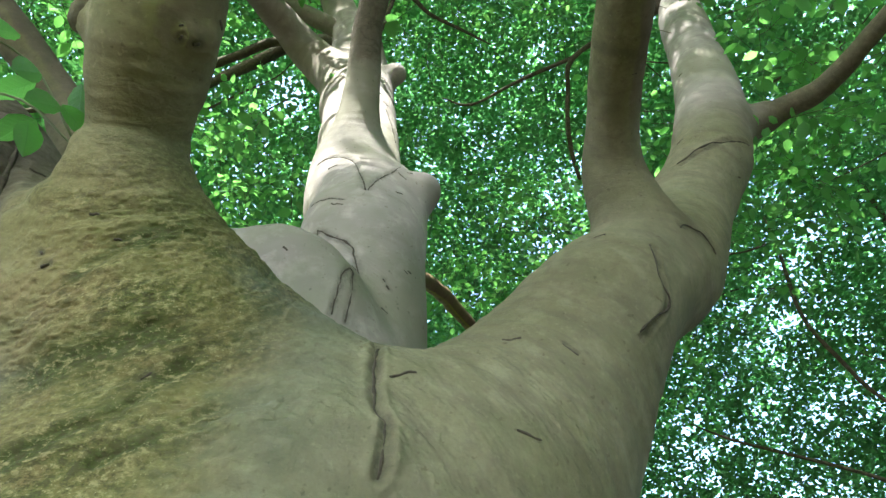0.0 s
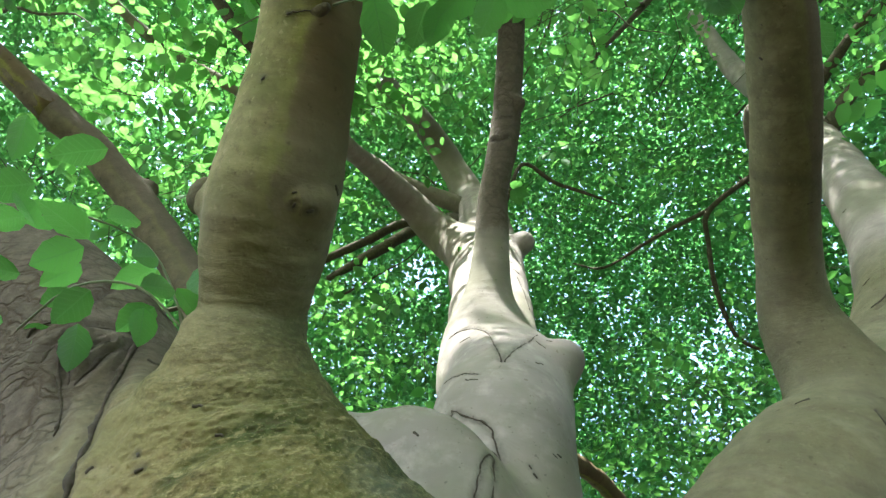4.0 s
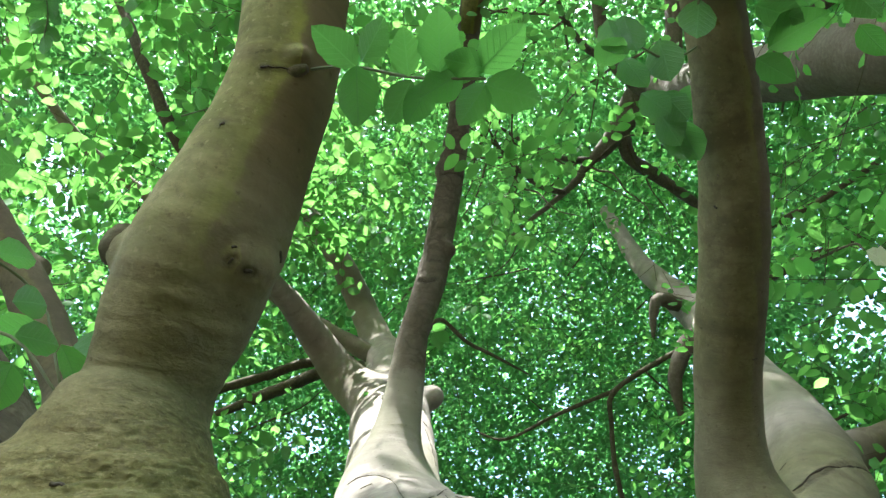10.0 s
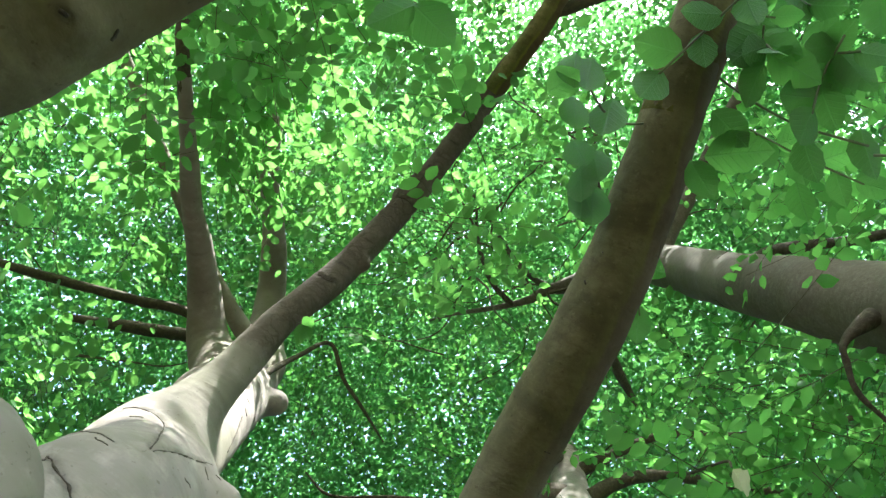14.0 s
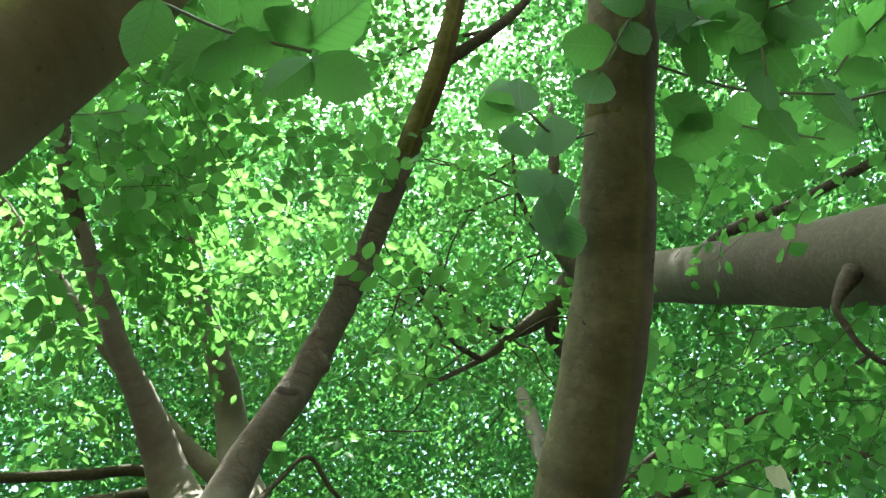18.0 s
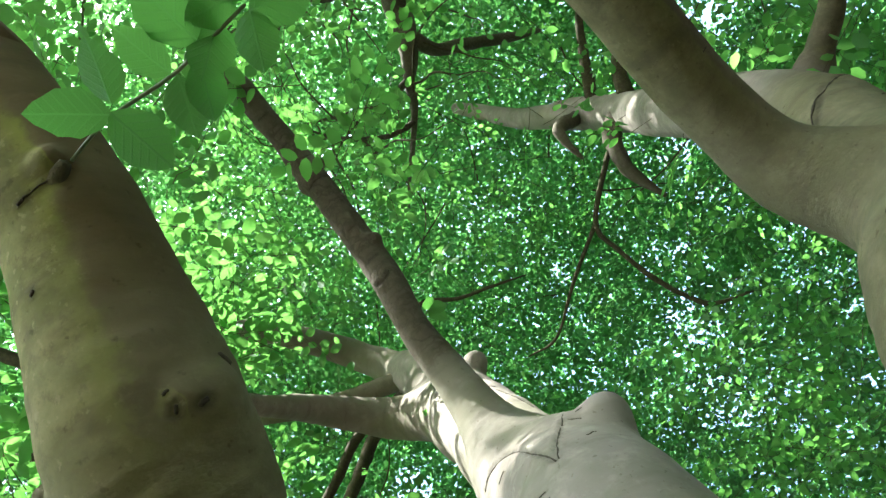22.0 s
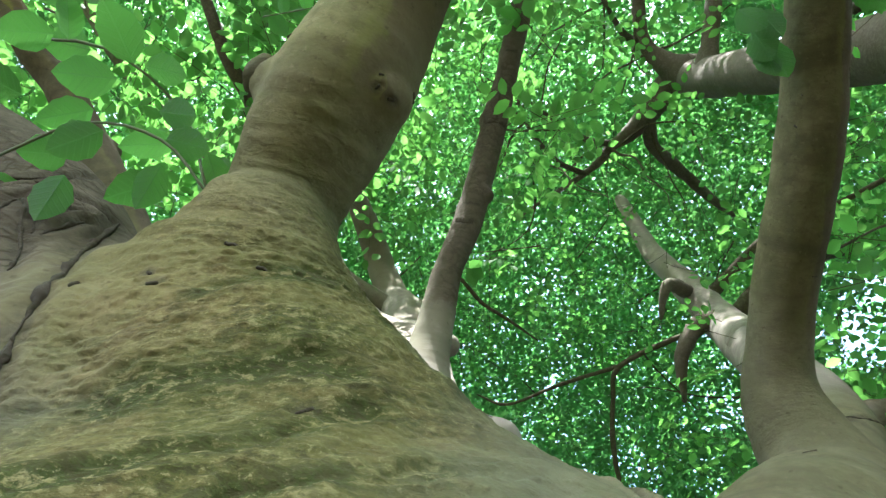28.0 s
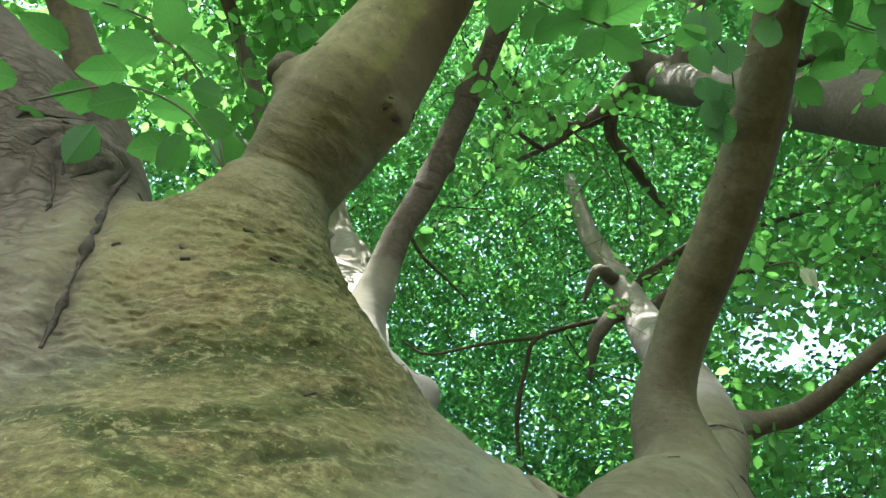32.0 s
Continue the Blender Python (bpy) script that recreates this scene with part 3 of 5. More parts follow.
RIGHT_THIN = [(0.45, 1.08, 2.62, 0.1), (0.4, 1.0, 2.75, 0.0759), (0.385, 0.87, 2.805, 0.0598), (0.372, 0.7, 2.825, 0.0563), (0.366, 0.55, 2.838, 0.0563), (0.35, 0.42, 2.85, 0.0529), (0.325, 0.3, 2.858, 0.0517), (0.3, 0.2, 2.865, 0.0506), (0.26, 0.0, 2.9, 0.0483), (0.2, -0.3, 3.05, 0.0414), (0.12, -0.7, 3.3, 0.0345)]
RIGHT_SIDE = [(0.95, 1.42, 3.45, 0.085), (1.12, 1.47, 3.6, 0.062), (1.28, 1.43, 3.68, 0.046), (1.36, 1.3, 3.62, 0.036), (1.42, 1.1, 3.6, 0.03), (1.55, 0.85, 3.65, 0.026), (1.75, 0.6, 3.8, 0.02)]
LEFT_STEM = [(-0.62, 1.0, 1.85, 0.28), (-0.74, 0.92, 2.2, 0.2), (-0.87, 0.84, 2.45, 0.175), (-1.06, 0.78, 2.64, 0.167), (-1.35, 0.74, 2.86, 0.16), (-1.8, 0.7, 3.2, 0.15), (-2.6, 0.6, 3.8, 0.13)]
LEFT_THIN = [(-0.8, 1.08, 2.7, 0.09), (-0.94, 0.967, 2.944, 0.055), (-1.025, 0.92, 3.049, 0.055), (-1.129, 0.846, 3.161, 0.057), (-1.222, 0.766, 3.248, 0.052), (-1.344, 0.644, 3.34, 0.046), (-1.446, 0.55, 3.382, 0.045), (-1.7, 0.3, 3.5, 0.035), (-2.1, 0.0, 3.7, 0.02)]

wood = Wood((-1.75, -0.2, 1.05), (1.5, 2.25, 5.15), 0.009)
STEMS = [  # nodes, blend, kind, name, label
    (BOLE, 0.05, OLD, "trunk", "thick mossy wrinkled bole"), (NEAR_LIMB, 0.15, BROWN, "limb", "brown leaning limb with knots"),
    (TORSO, 0.06, GREY, "stem", "smooth grey sunlit stem with a knob"), (RIGHT_STEM, 0.08, GREY, "stem", "thick grey stem curving away"),
    (LEFT_STEM, 0.05, FISSURED, "stem", "rough fissured stem"), (TORSO_ARM, 0.055, (0, 0.4, 0.5, 0.35), "branch", "slender branch with old pruning scars"),
    (TORSO_STUB, 0.05, (0, 0.35, 0, 0.0), "branch", "short grey side branch"), (RIGHT_THIN, 0.06, (0, 0.8, 0.2, 0.1), "branch", "straight brown branch"),
    (RIGHT_SIDE, 0.04, (0, 0.7, 0.2, 0.4), "branch", "knobbly side branch"), (LEFT_THIN, 0.04, (0, 0.75, 0.2, 0.3), "branch", "dark knotty branch"),
    (LOBE, 0.05, GREY, "shoulder", "swollen grey shoulder where the stems join")]
for k in (0, 2, 10, 3, 4, 1, 5, 6, 7, 8, 9):
    wood.limb(STEMS[k][0], STEMS[k][1], k)
# knots, knobs, stubs and pruning scars
LUMPS = [
    ((-0.357, 0.5, 2.436), 0.018, 0.035), ((-0.368, 0.478, 2.415), 0.01, 0.02), ((-0.532, 0.49, 2.482), 0.027, 0.03), ((-0.33, 0.25, 2.6), 0.012, 0.02), ((-0.06, 1.47, 3.25), 0.05, 0.09), ((-0.245, 1.83, 4.59), 0.055, 0.06),
    ((-1.2, 0.79, 3.3), 0.032, 0.03), ((-0.2, 0.72, 4.46), 0.034, 0.03), ((-0.24, 1.06, 4.19), 0.036, 0.03), ((-0.155, 0.45, 4.6), 0.026, 0.025), ((-0.2, 0.9, 4.27), 0.03, 0.025), ((-0.165, 0.98, 4.2), 0.028, 0.02), ((-0.1, 0.3, 4.61), 0.025, 0.025), ((-0.17, 0.6, 4.5), 0.024, 0.02),
    ((0.325, 0.27, 2.87), 0.034, 0.03), ((0.36, 0.52, 2.83), 0.036, 0.03), ((-0.385, 0.27, 2.62), 0.02, 0.04), ((1.2, 1.46, 3.66), 0.05, 0.04),
    ((-0.05, 1.0, 2.02), 0.03, 0.05)]
for at, r, k in LUMPS:
    wood.lump(at, r, k)

verts, quads, tags = wood.surface()
del wood
nrm = vertex_normals(verts, quads)


def chain_near(points, nodes, m=3):
    """Distance of points from a limb's skin, and how far along it they lie, eased from piece to piece."""
    c = curve_through(nodes, m)
    out, run, weight, total = np.full(len(points), 9.0), np.zeros(len(points)), np.full(len(points), 1e-30), 0.0
    for a, b in zip(c[:-1], c[1:]):
        ab = b[:3] - a[:3]
        t = np.clip((points - a[:3]) @ ab / (ab @ ab + 1e-9), 0, 1)
        d = np.linalg.norm(points - a[:3] - t[:, None] * ab, axis=1) - (a[3] + t * (b[3] - a[3]))
        span = np.linalg.norm(ab)
        w = np.exp(-np.clip(d, -0.2, 2.0) / 0.04)
        run += w * (total + t * span)
        weight += w
        out = np.minimum(out, d)
        total += span
    return out, run / weight


def from_chain(points, nodes, m=3):
    return chain_near(points, nodes, m)[0]


# which bark each point wears, and how far along its limb it lies
SKIN_FROM = {1: 3, 3: 6, 5: 5}
ROOT_OF = {1: 0, 2: 0, 10: 0, 3: 0, 4: 0, 5: 2, 6: 2, 7: 3, 8: 3, 9: 4}
start = {0: 0.0}
for k in (1, 2, 10, 3, 4, 5, 6, 7, 8, 9):
    start[k] = start[ROOT_OF[k]] + chain_near(np.array([STEMS[k][0][0][:3]]), STEMS[ROOT_OF[k]][0])[1][0]
share, runs = [], []
for i, limb in enumerate(STEMS):
    d, run = chain_near(verts, limb[0])
    skin = from_chain(verts, limb[0][SKIN_FROM[i]:]) if i in SKIN_FROM else d
    if i == 0:
        skin = np.minimum(skin, from_chain(verts, NEAR_LIMB[:4]))
    soft = 0.05 if i in (0, 1) else 0.03
    share.append(np.exp(-np.clip(skin + 0.03 * vnoise(verts, 11, 40 + i), -0.3, 1.5) / soft))
    runs.append((np.exp(-np.clip(d, -0.1, 1.5) / 0.03), run + start[i]))
# foot of the curving stem: olive bark, darkened partly for the shade there
olive_foot = np.exp(-np.clip(np.minimum(from_chain(verts, RIGHT_STEM[:7]), from_chain(verts, RIGHT_THIN[:3])) - 0.02 + 0.03 * vnoise(verts, 11, 55), -0.3, 1.5) / 0.03)
share = np.stack(share + [olive_foot], 1)
share /= share.sum(1)[:, None]
kinds = share @ np.array([limb[2] for limb in STEMS] + [(0.6, 0.4, 0, 0.12)], dtype=float)
along = sum(w * r for w, r in runs) / sum(w for w, r in runs)


def eased(values, quads, rounds):
    """Values averaged with their neighbours' over the skin."""
    a, b = quads.ravel(), np.roll(quads, -1, axis=1).ravel()
    n = len(values)
    count = np.bincount(a, minlength=n) + np.bincount(b, minlength=n) + 1e-9
    for _ in range(rounds):
        values = 0.3 * values + 0.7 * (np.bincount(a, values[b], n) + np.bincount(b, values[a], n)) / count
    return values


along = eased(along, quads, 40)
kinds = np.stack([eased(kinds[:, c], quads, 30) for c in range(4)], 1)


def refine(verts, quads, tags, layers, chosen):
    """Split the chosen quads in four, the new corners bulged to the curve that the normals give."""
    nrm = vertex_normals(verts, quads)
    q = quads[chosen]
    pair = np.sort(np.stack([q, np.roll(q, -1, axis=1)], -1).reshape(-1, 2), axis=1)
    key, inv = np.unique(pair[:, 0].astype(np.int64) * len(verts) + pair[:, 1], return_inverse=True)
    ends = np.stack([key // len(verts), key % len(verts)], 1)

    def bulged(corner):
        at = verts[corner].mean(1)
        off = ((at[:, None] - verts[corner]) * nrm[corner]).sum(2)
        return at - 0.8 * (off[..., None] * nrm[corner]).mean(1)

    mid, cen = bulged(ends), bulged(q)
    e = inv.reshape(-1, 4) + len(verts)
    c = np.arange(len(q)) + len(verts) + len(mid)
    small = [np.stack([q[:, i], e[:, i], c, e[:, i - 1]], -1) for i in range(4)]
    layers = [np.concatenate([a, a[ends].mean(1), a[q].mean(1)]) for a in layers]
    return np.vstack([verts, mid, cen]), np.vstack([quads[~chosen]] + small), np.concatenate([tags, tags[ends[:, 0]], tags[q[:, 0]]]), layers


EYES = np.array((-0.12, 0.3, 1.68))
for reach in (1.12, 0.85):
    centre = verts[quads].mean(1)
    facing = ((EYES - centre) * vertex_normals(verts, quads)[quads[:, 0]]).sum(1)
    chosen = (np.linalg.norm(centre - EYES, axis=1) < reach) & (facing > -0.12) & (centre[:, 2] > 1.5)
    verts, quads, tags, (kinds, along) = refine(verts, quads, tags, [kinds, along], chosen)
nrm = vertex_normals(verts, quads)

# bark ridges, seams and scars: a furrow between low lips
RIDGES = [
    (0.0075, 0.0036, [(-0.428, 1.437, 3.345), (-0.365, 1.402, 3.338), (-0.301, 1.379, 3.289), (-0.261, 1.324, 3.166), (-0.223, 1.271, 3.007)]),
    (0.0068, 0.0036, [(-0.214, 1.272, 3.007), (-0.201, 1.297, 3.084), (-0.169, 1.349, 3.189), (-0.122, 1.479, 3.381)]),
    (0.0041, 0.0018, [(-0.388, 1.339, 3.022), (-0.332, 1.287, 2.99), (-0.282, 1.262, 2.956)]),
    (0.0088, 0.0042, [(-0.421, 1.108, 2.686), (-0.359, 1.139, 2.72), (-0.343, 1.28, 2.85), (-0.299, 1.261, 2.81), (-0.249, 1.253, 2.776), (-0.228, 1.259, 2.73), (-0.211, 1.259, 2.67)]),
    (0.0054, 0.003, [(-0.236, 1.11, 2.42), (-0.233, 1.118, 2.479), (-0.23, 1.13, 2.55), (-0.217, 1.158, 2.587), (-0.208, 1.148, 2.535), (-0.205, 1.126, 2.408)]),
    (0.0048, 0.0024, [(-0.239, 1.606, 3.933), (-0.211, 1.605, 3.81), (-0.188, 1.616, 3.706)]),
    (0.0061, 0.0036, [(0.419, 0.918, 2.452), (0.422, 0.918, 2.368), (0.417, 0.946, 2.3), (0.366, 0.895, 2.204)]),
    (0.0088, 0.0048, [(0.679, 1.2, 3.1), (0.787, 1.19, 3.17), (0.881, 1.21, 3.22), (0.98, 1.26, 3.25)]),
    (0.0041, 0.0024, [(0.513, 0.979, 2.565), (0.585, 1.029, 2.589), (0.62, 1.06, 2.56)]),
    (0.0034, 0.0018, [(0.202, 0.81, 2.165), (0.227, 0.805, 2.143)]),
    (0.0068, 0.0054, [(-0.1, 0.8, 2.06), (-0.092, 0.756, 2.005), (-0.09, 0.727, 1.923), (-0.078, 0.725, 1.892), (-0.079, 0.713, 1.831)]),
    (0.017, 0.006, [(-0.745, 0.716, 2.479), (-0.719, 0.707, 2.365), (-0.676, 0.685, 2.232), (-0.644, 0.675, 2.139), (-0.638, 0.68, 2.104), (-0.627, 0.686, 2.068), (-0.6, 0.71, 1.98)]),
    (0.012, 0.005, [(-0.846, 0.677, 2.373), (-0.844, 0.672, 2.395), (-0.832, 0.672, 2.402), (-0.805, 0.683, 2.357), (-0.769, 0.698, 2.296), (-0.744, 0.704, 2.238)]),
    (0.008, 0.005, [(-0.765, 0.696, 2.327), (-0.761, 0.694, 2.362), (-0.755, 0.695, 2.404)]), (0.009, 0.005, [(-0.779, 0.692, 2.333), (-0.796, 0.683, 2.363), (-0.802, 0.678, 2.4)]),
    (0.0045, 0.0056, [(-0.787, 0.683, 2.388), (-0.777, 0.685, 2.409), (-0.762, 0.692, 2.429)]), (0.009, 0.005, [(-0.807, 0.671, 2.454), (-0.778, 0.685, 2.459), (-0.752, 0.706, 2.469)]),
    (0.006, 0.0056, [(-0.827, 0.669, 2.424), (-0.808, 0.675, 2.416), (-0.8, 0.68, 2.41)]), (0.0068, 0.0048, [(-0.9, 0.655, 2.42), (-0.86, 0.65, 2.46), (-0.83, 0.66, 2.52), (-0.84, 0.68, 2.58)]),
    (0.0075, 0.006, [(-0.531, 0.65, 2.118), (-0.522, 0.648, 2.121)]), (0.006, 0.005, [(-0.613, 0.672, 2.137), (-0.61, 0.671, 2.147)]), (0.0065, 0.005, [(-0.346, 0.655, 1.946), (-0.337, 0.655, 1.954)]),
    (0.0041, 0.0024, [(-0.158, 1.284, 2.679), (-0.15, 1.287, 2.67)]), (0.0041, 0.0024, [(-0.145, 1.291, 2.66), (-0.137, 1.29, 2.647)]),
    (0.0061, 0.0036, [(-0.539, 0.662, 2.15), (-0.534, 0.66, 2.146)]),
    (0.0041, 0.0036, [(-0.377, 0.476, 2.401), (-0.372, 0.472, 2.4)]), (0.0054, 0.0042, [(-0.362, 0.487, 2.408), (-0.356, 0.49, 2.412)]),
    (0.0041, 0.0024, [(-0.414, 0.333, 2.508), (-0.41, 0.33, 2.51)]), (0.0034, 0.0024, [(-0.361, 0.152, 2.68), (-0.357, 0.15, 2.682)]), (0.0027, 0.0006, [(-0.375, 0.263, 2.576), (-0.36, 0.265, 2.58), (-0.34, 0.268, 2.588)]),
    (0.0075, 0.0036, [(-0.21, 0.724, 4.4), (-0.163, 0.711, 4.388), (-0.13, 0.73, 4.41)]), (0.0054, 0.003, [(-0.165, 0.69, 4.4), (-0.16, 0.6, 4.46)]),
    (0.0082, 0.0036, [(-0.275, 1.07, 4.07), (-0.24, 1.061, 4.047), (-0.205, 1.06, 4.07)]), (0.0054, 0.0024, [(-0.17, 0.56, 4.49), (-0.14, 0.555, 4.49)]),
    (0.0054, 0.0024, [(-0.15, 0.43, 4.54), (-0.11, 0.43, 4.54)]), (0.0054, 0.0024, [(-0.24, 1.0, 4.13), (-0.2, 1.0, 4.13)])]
MOSS_FOLDS = [  # mossy folds round the bole: half width, step, line
    (0.014, 0.007, [(-0.64, 0.735, 1.94), (-0.559, 0.72, 1.956), (-0.541, 0.714, 1.985), (-0.505, 0.699, 1.989), (-0.461, 0.679, 1.975), (-0.436, 0.669, 1.977), (-0.403, 0.666, 1.985), (-0.37, 0.656, 1.999), (-0.33, 0.652, 2.008)]),
    (0.011, 0.006, [(-0.47, 0.65, 1.82), (-0.448, 0.645, 1.835), (-0.418, 0.65, 1.862), (-0.385, 0.64, 1.88), (-0.359, 0.64, 1.895), (-0.33, 0.65, 1.93), (-0.3, 0.657, 1.965)]),
    (0.01, 0.004, [(-0.466, 0.658, 2.1), (-0.447, 0.656, 2.12), (-0.427, 0.654, 2.145), (-0.405, 0.658, 2.165), (-0.369, 0.68, 2.195), (-0.322, 0.695, 2.179)]),
    (0.008, 0.004, [(-0.35, 0.65, 1.83), (-0.3, 0.645, 1.86), (-0.25, 0.65, 1.9), (-0.2, 0.66, 1.93)]),
    (0.007, 0.003, [(-0.58, 0.69, 1.86), (-0.52, 0.67, 1.87), (-0.46, 0.65, 1.79), (-0.4, 0.64, 1.77)])]


def close_to(line, margin):
    lo, hi = np.min(line, axis=0) - margin, np.max(line, axis=0) + margin
    return np.flatnonzero(((verts > lo) & (verts < hi)).all(1))


def on_skin(line):
    return [tuple(verts[np.argmin(((verts - q) ** 2).sum(1))]) for q in line]


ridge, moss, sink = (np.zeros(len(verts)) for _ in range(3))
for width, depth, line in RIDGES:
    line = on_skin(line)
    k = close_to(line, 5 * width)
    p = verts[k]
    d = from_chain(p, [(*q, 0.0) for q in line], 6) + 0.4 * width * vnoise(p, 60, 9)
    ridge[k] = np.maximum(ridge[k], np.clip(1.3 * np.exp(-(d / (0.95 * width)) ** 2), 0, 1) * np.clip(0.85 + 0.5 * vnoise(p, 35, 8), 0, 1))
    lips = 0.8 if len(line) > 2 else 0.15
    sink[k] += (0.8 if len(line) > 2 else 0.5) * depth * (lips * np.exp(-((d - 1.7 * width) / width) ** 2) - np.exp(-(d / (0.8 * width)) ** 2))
for width, depth, line in MOSS_FOLDS:
    line = on_skin(line)
    k = close_to(line, 5 * width)
    p = verts[k]
    d = from_chain(p, [(*q, 0.0) for q in line], 6) + 0.8 * width * vnoise(p, 30, 17) + 0.5 * width * vnoise(p, 80, 18)
    moss[k] = np.maximum(moss[k], np.clip(1.2 * np.exp(-(d / (1.5 * width)) ** 2), 0, 1) * np.clip(0.8 + 0.7 * vnoise(p, 25, 19), 0, 1))
    sink[k] += 0.8 * depth * np.clip(0.6 + 0.8 * vnoise(p, 18, 27), 0, 1.2) * (0.7 * np.exp(-((d - 1.8 * width) / width) ** 2) - np.exp(-(d / (0.7 * width)) ** 2))
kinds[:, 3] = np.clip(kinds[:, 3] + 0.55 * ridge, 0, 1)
ringed = np.stack([5.0 * verts[:, 0], 5.0 * verts[:, 1], 12 * along], 1)
lump = 0.005 * vnoise(verts, 7, 1) + 0.002 * vnoise(verts, 20, 2)
gone = np.linalg.norm(verts - EYES, axis=1)
tiny, small = np.clip((0.82 - gone) / 0.12, 0, 1), np.clip((1.08 - gone) / 0.15, 0, 1)
rings_ = 0.002 * vnoise(ringed, 1.6, 3) + 0.002 * small * vnoise(ringed + 0.12 * vnoise(verts, 14, 6)[:, None], 4.2, 4)
skin = np.stack([verts[:, 0], verts[:, 1], 2.2 * along], 1)
crust = 0.0014 * small * vnoise(skin, 36, 21) + tiny * (0.0017 * vnoise(skin, 85, 22) + 0.0008 * vnoise(verts, 260, 23))
belt = np.clip(0.55 + 0.9 * vnoise(np.stack([2 * verts[:, 0], 2 * verts[:, 1], 6 * along], 1), 1.5, 24), 0.15, 1.2)
old_skin = np.clip(kinds[:, 0], 0, 1)
verts = verts + nrm * (lump + sink + rings_ * (0.3 + 1.3 * old_skin * belt) + crust * (0.12 + old_skin * (0.4 + belt) + 1.6 * np.clip(kinds[:, 2], 0, 1)))[:, None]
nrm = vertex_normals(verts, quads)
face_tag = np.sort(tags[quads], axis=1)[:, 1]
for k, limb in enumerate(STEMS):
    q = quads[face_tag == k]
    if not len(q):
        continue
    used, inv = np.unique(q, return_inverse=True)
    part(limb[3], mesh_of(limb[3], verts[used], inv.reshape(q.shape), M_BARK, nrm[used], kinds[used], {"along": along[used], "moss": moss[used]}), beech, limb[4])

for i, (width, depth, line) in enumerate(RIDGES):
    if depth > 0.011:
        continue
    c = curve_through([(*p, 0.0) for p in line], 9 if len(line) > 2 else 4)[:, :3]
    c = np.array([verts[np.argmin(((verts - p) ** 2).sum(1))] for p in c])
    for _ in range(2):
        c[1:-1] = 0.25 * c[:-2] + 0.5 * c[1:-1] + 0.25 * c[2:]
    r = width * np.clip(0.26 + 0.22 * vnoise(c, 70, 12 + i), 0.06, 1) * np.clip(np.minimum(np.arange(len(c)), np.arange(len(c))[::-1]) / 3, 0.15, 1)
    tube_part("bark_seam", [(*p, q) for p, q in zip(c, r)], (0, 0.5, 0.5, 0.9), beech, "dark crusty bark seam", 7, 2, 0.25, 200 + i)
# short scars and cracks in the bark that faces the open side
tick_rng = np.random.default_rng(61)
for tag, count, span in ((2, 16, 0.026), (10, 6, 0.024), (3, 14, 0.03), (1, 5, 0.01), (7, 6, 0.014), (4, 8, 0.03)):
    pick = np.flatnonzero((tags == tag) & (nrm[:, 1] < 0.1) & (verts[:, 2] > 1.6) & (verts[:, 2] < 4.4))
    for i in tick_rng.choice(pick, count, replace=False):
        way = np.cross(nrm[i], (tick_rng.normal(0, 0.35), tick_rng.normal(0, 0.35), 1.0))
        way /= np.linalg.norm(way) + 1e-9
        half = span * tick_rng.uniform(0.25, 0.7)
        c = [verts[i] + way * half * u + np.array((0, 0, tick_rng.normal(0, 0.12) * half)) for u in (-1, -0.35, 0.3, 1)]
        c = [verts[np.argmin(((verts - p) ** 2).sum(1))] for p in c]
        r = tick_rng.uniform(0.0008, 0.0017)
        tube_part("bark_scar", [(*p, q * r) for p, q in zip(c, (0.3, 1.0, 0.8, 0.2))], (0, 0.5, 0.5, 0.8), beech, "", 5, 3, 0.3, int(i) % 97)
tube_part("trunk_foot", [(-0.44, 1.14, -0.15, 0.75), (-0.44, 1.14, 0.15, 0.58), (-0.44, 1.14, 0.5, 0.5), (-0.44, 1.13, 1.12, 0.465)], OLD, beech, "flared foot of the bole", 32, 6, 0.04, 3)
tube_part("limb_end", [(-0.378, 0.12, 2.823, 0.082), (-0.4, -0.1, 3.05, 0.079), (-0.45, -0.5, 3.5, 0.07), (-0.5, -1.0, 4.1, 0.05), (-0.6, -1.6, 5.0, 0.02)], BROWN, beech, "", 20)
tube_part("stem_top", [(-0.448, 1.95, 4.7, 0.155)] + TORSO_TOP, (0, 0.2, 0, 0.0), beech, "", 20)
tube_part("stem_top", RIGHT_TOP, GREY, beech, "bare grey upper stem", 24)
tube_part("branch_end", [(-0.105, 0.169, 4.654, 0.0465), (-0.065, -0.24, 4.66, 0.0445), (-0.1, -0.8, 4.8, 0.032), (-0.2, -1.5, 5.2, 0.015)], BROWN, beech, "", 12)
tube_part("branch_fork", [(-0.07, -0.22, 4.66, 0.03), (0.05, -0.36, 4.72, 0.026), (0.2, -0.6, 4.85, 0.02), (0.4, -1.1, 5.1, 0.008)], DARK, beech, "", 10)
tube_part("branch_end", [(0.3, 0.2, 2.865, 0.05), (0.26, 0.0, 2.9, 0.0478), (0.2, -0.3, 3.05, 0.041), (0.12, -0.7, 3.3, 0.03), (0.1, -1.3, 3.9, 0.012)], BROWN, beech, "", 16)
tube_part("branch_end", [(1.4, 1.15, 3.6, 0.0305), (1.55, 0.85, 3.65, 0.026), (1.75, 0.6, 3.8, 0.02), (2.1, 0.2, 4.1, 0.01)], BROWN, beech, "", 10)
tube_part("branch_end", [(-1.446, 0.55, 3.382, 0.0445), (-1.7, 0.3, 3.5, 0.035), (-2.1, 0.0, 3.7, 0.02), (-2.5, -0.3, 4.0, 0.008)], BROWN, beech, "", 10)
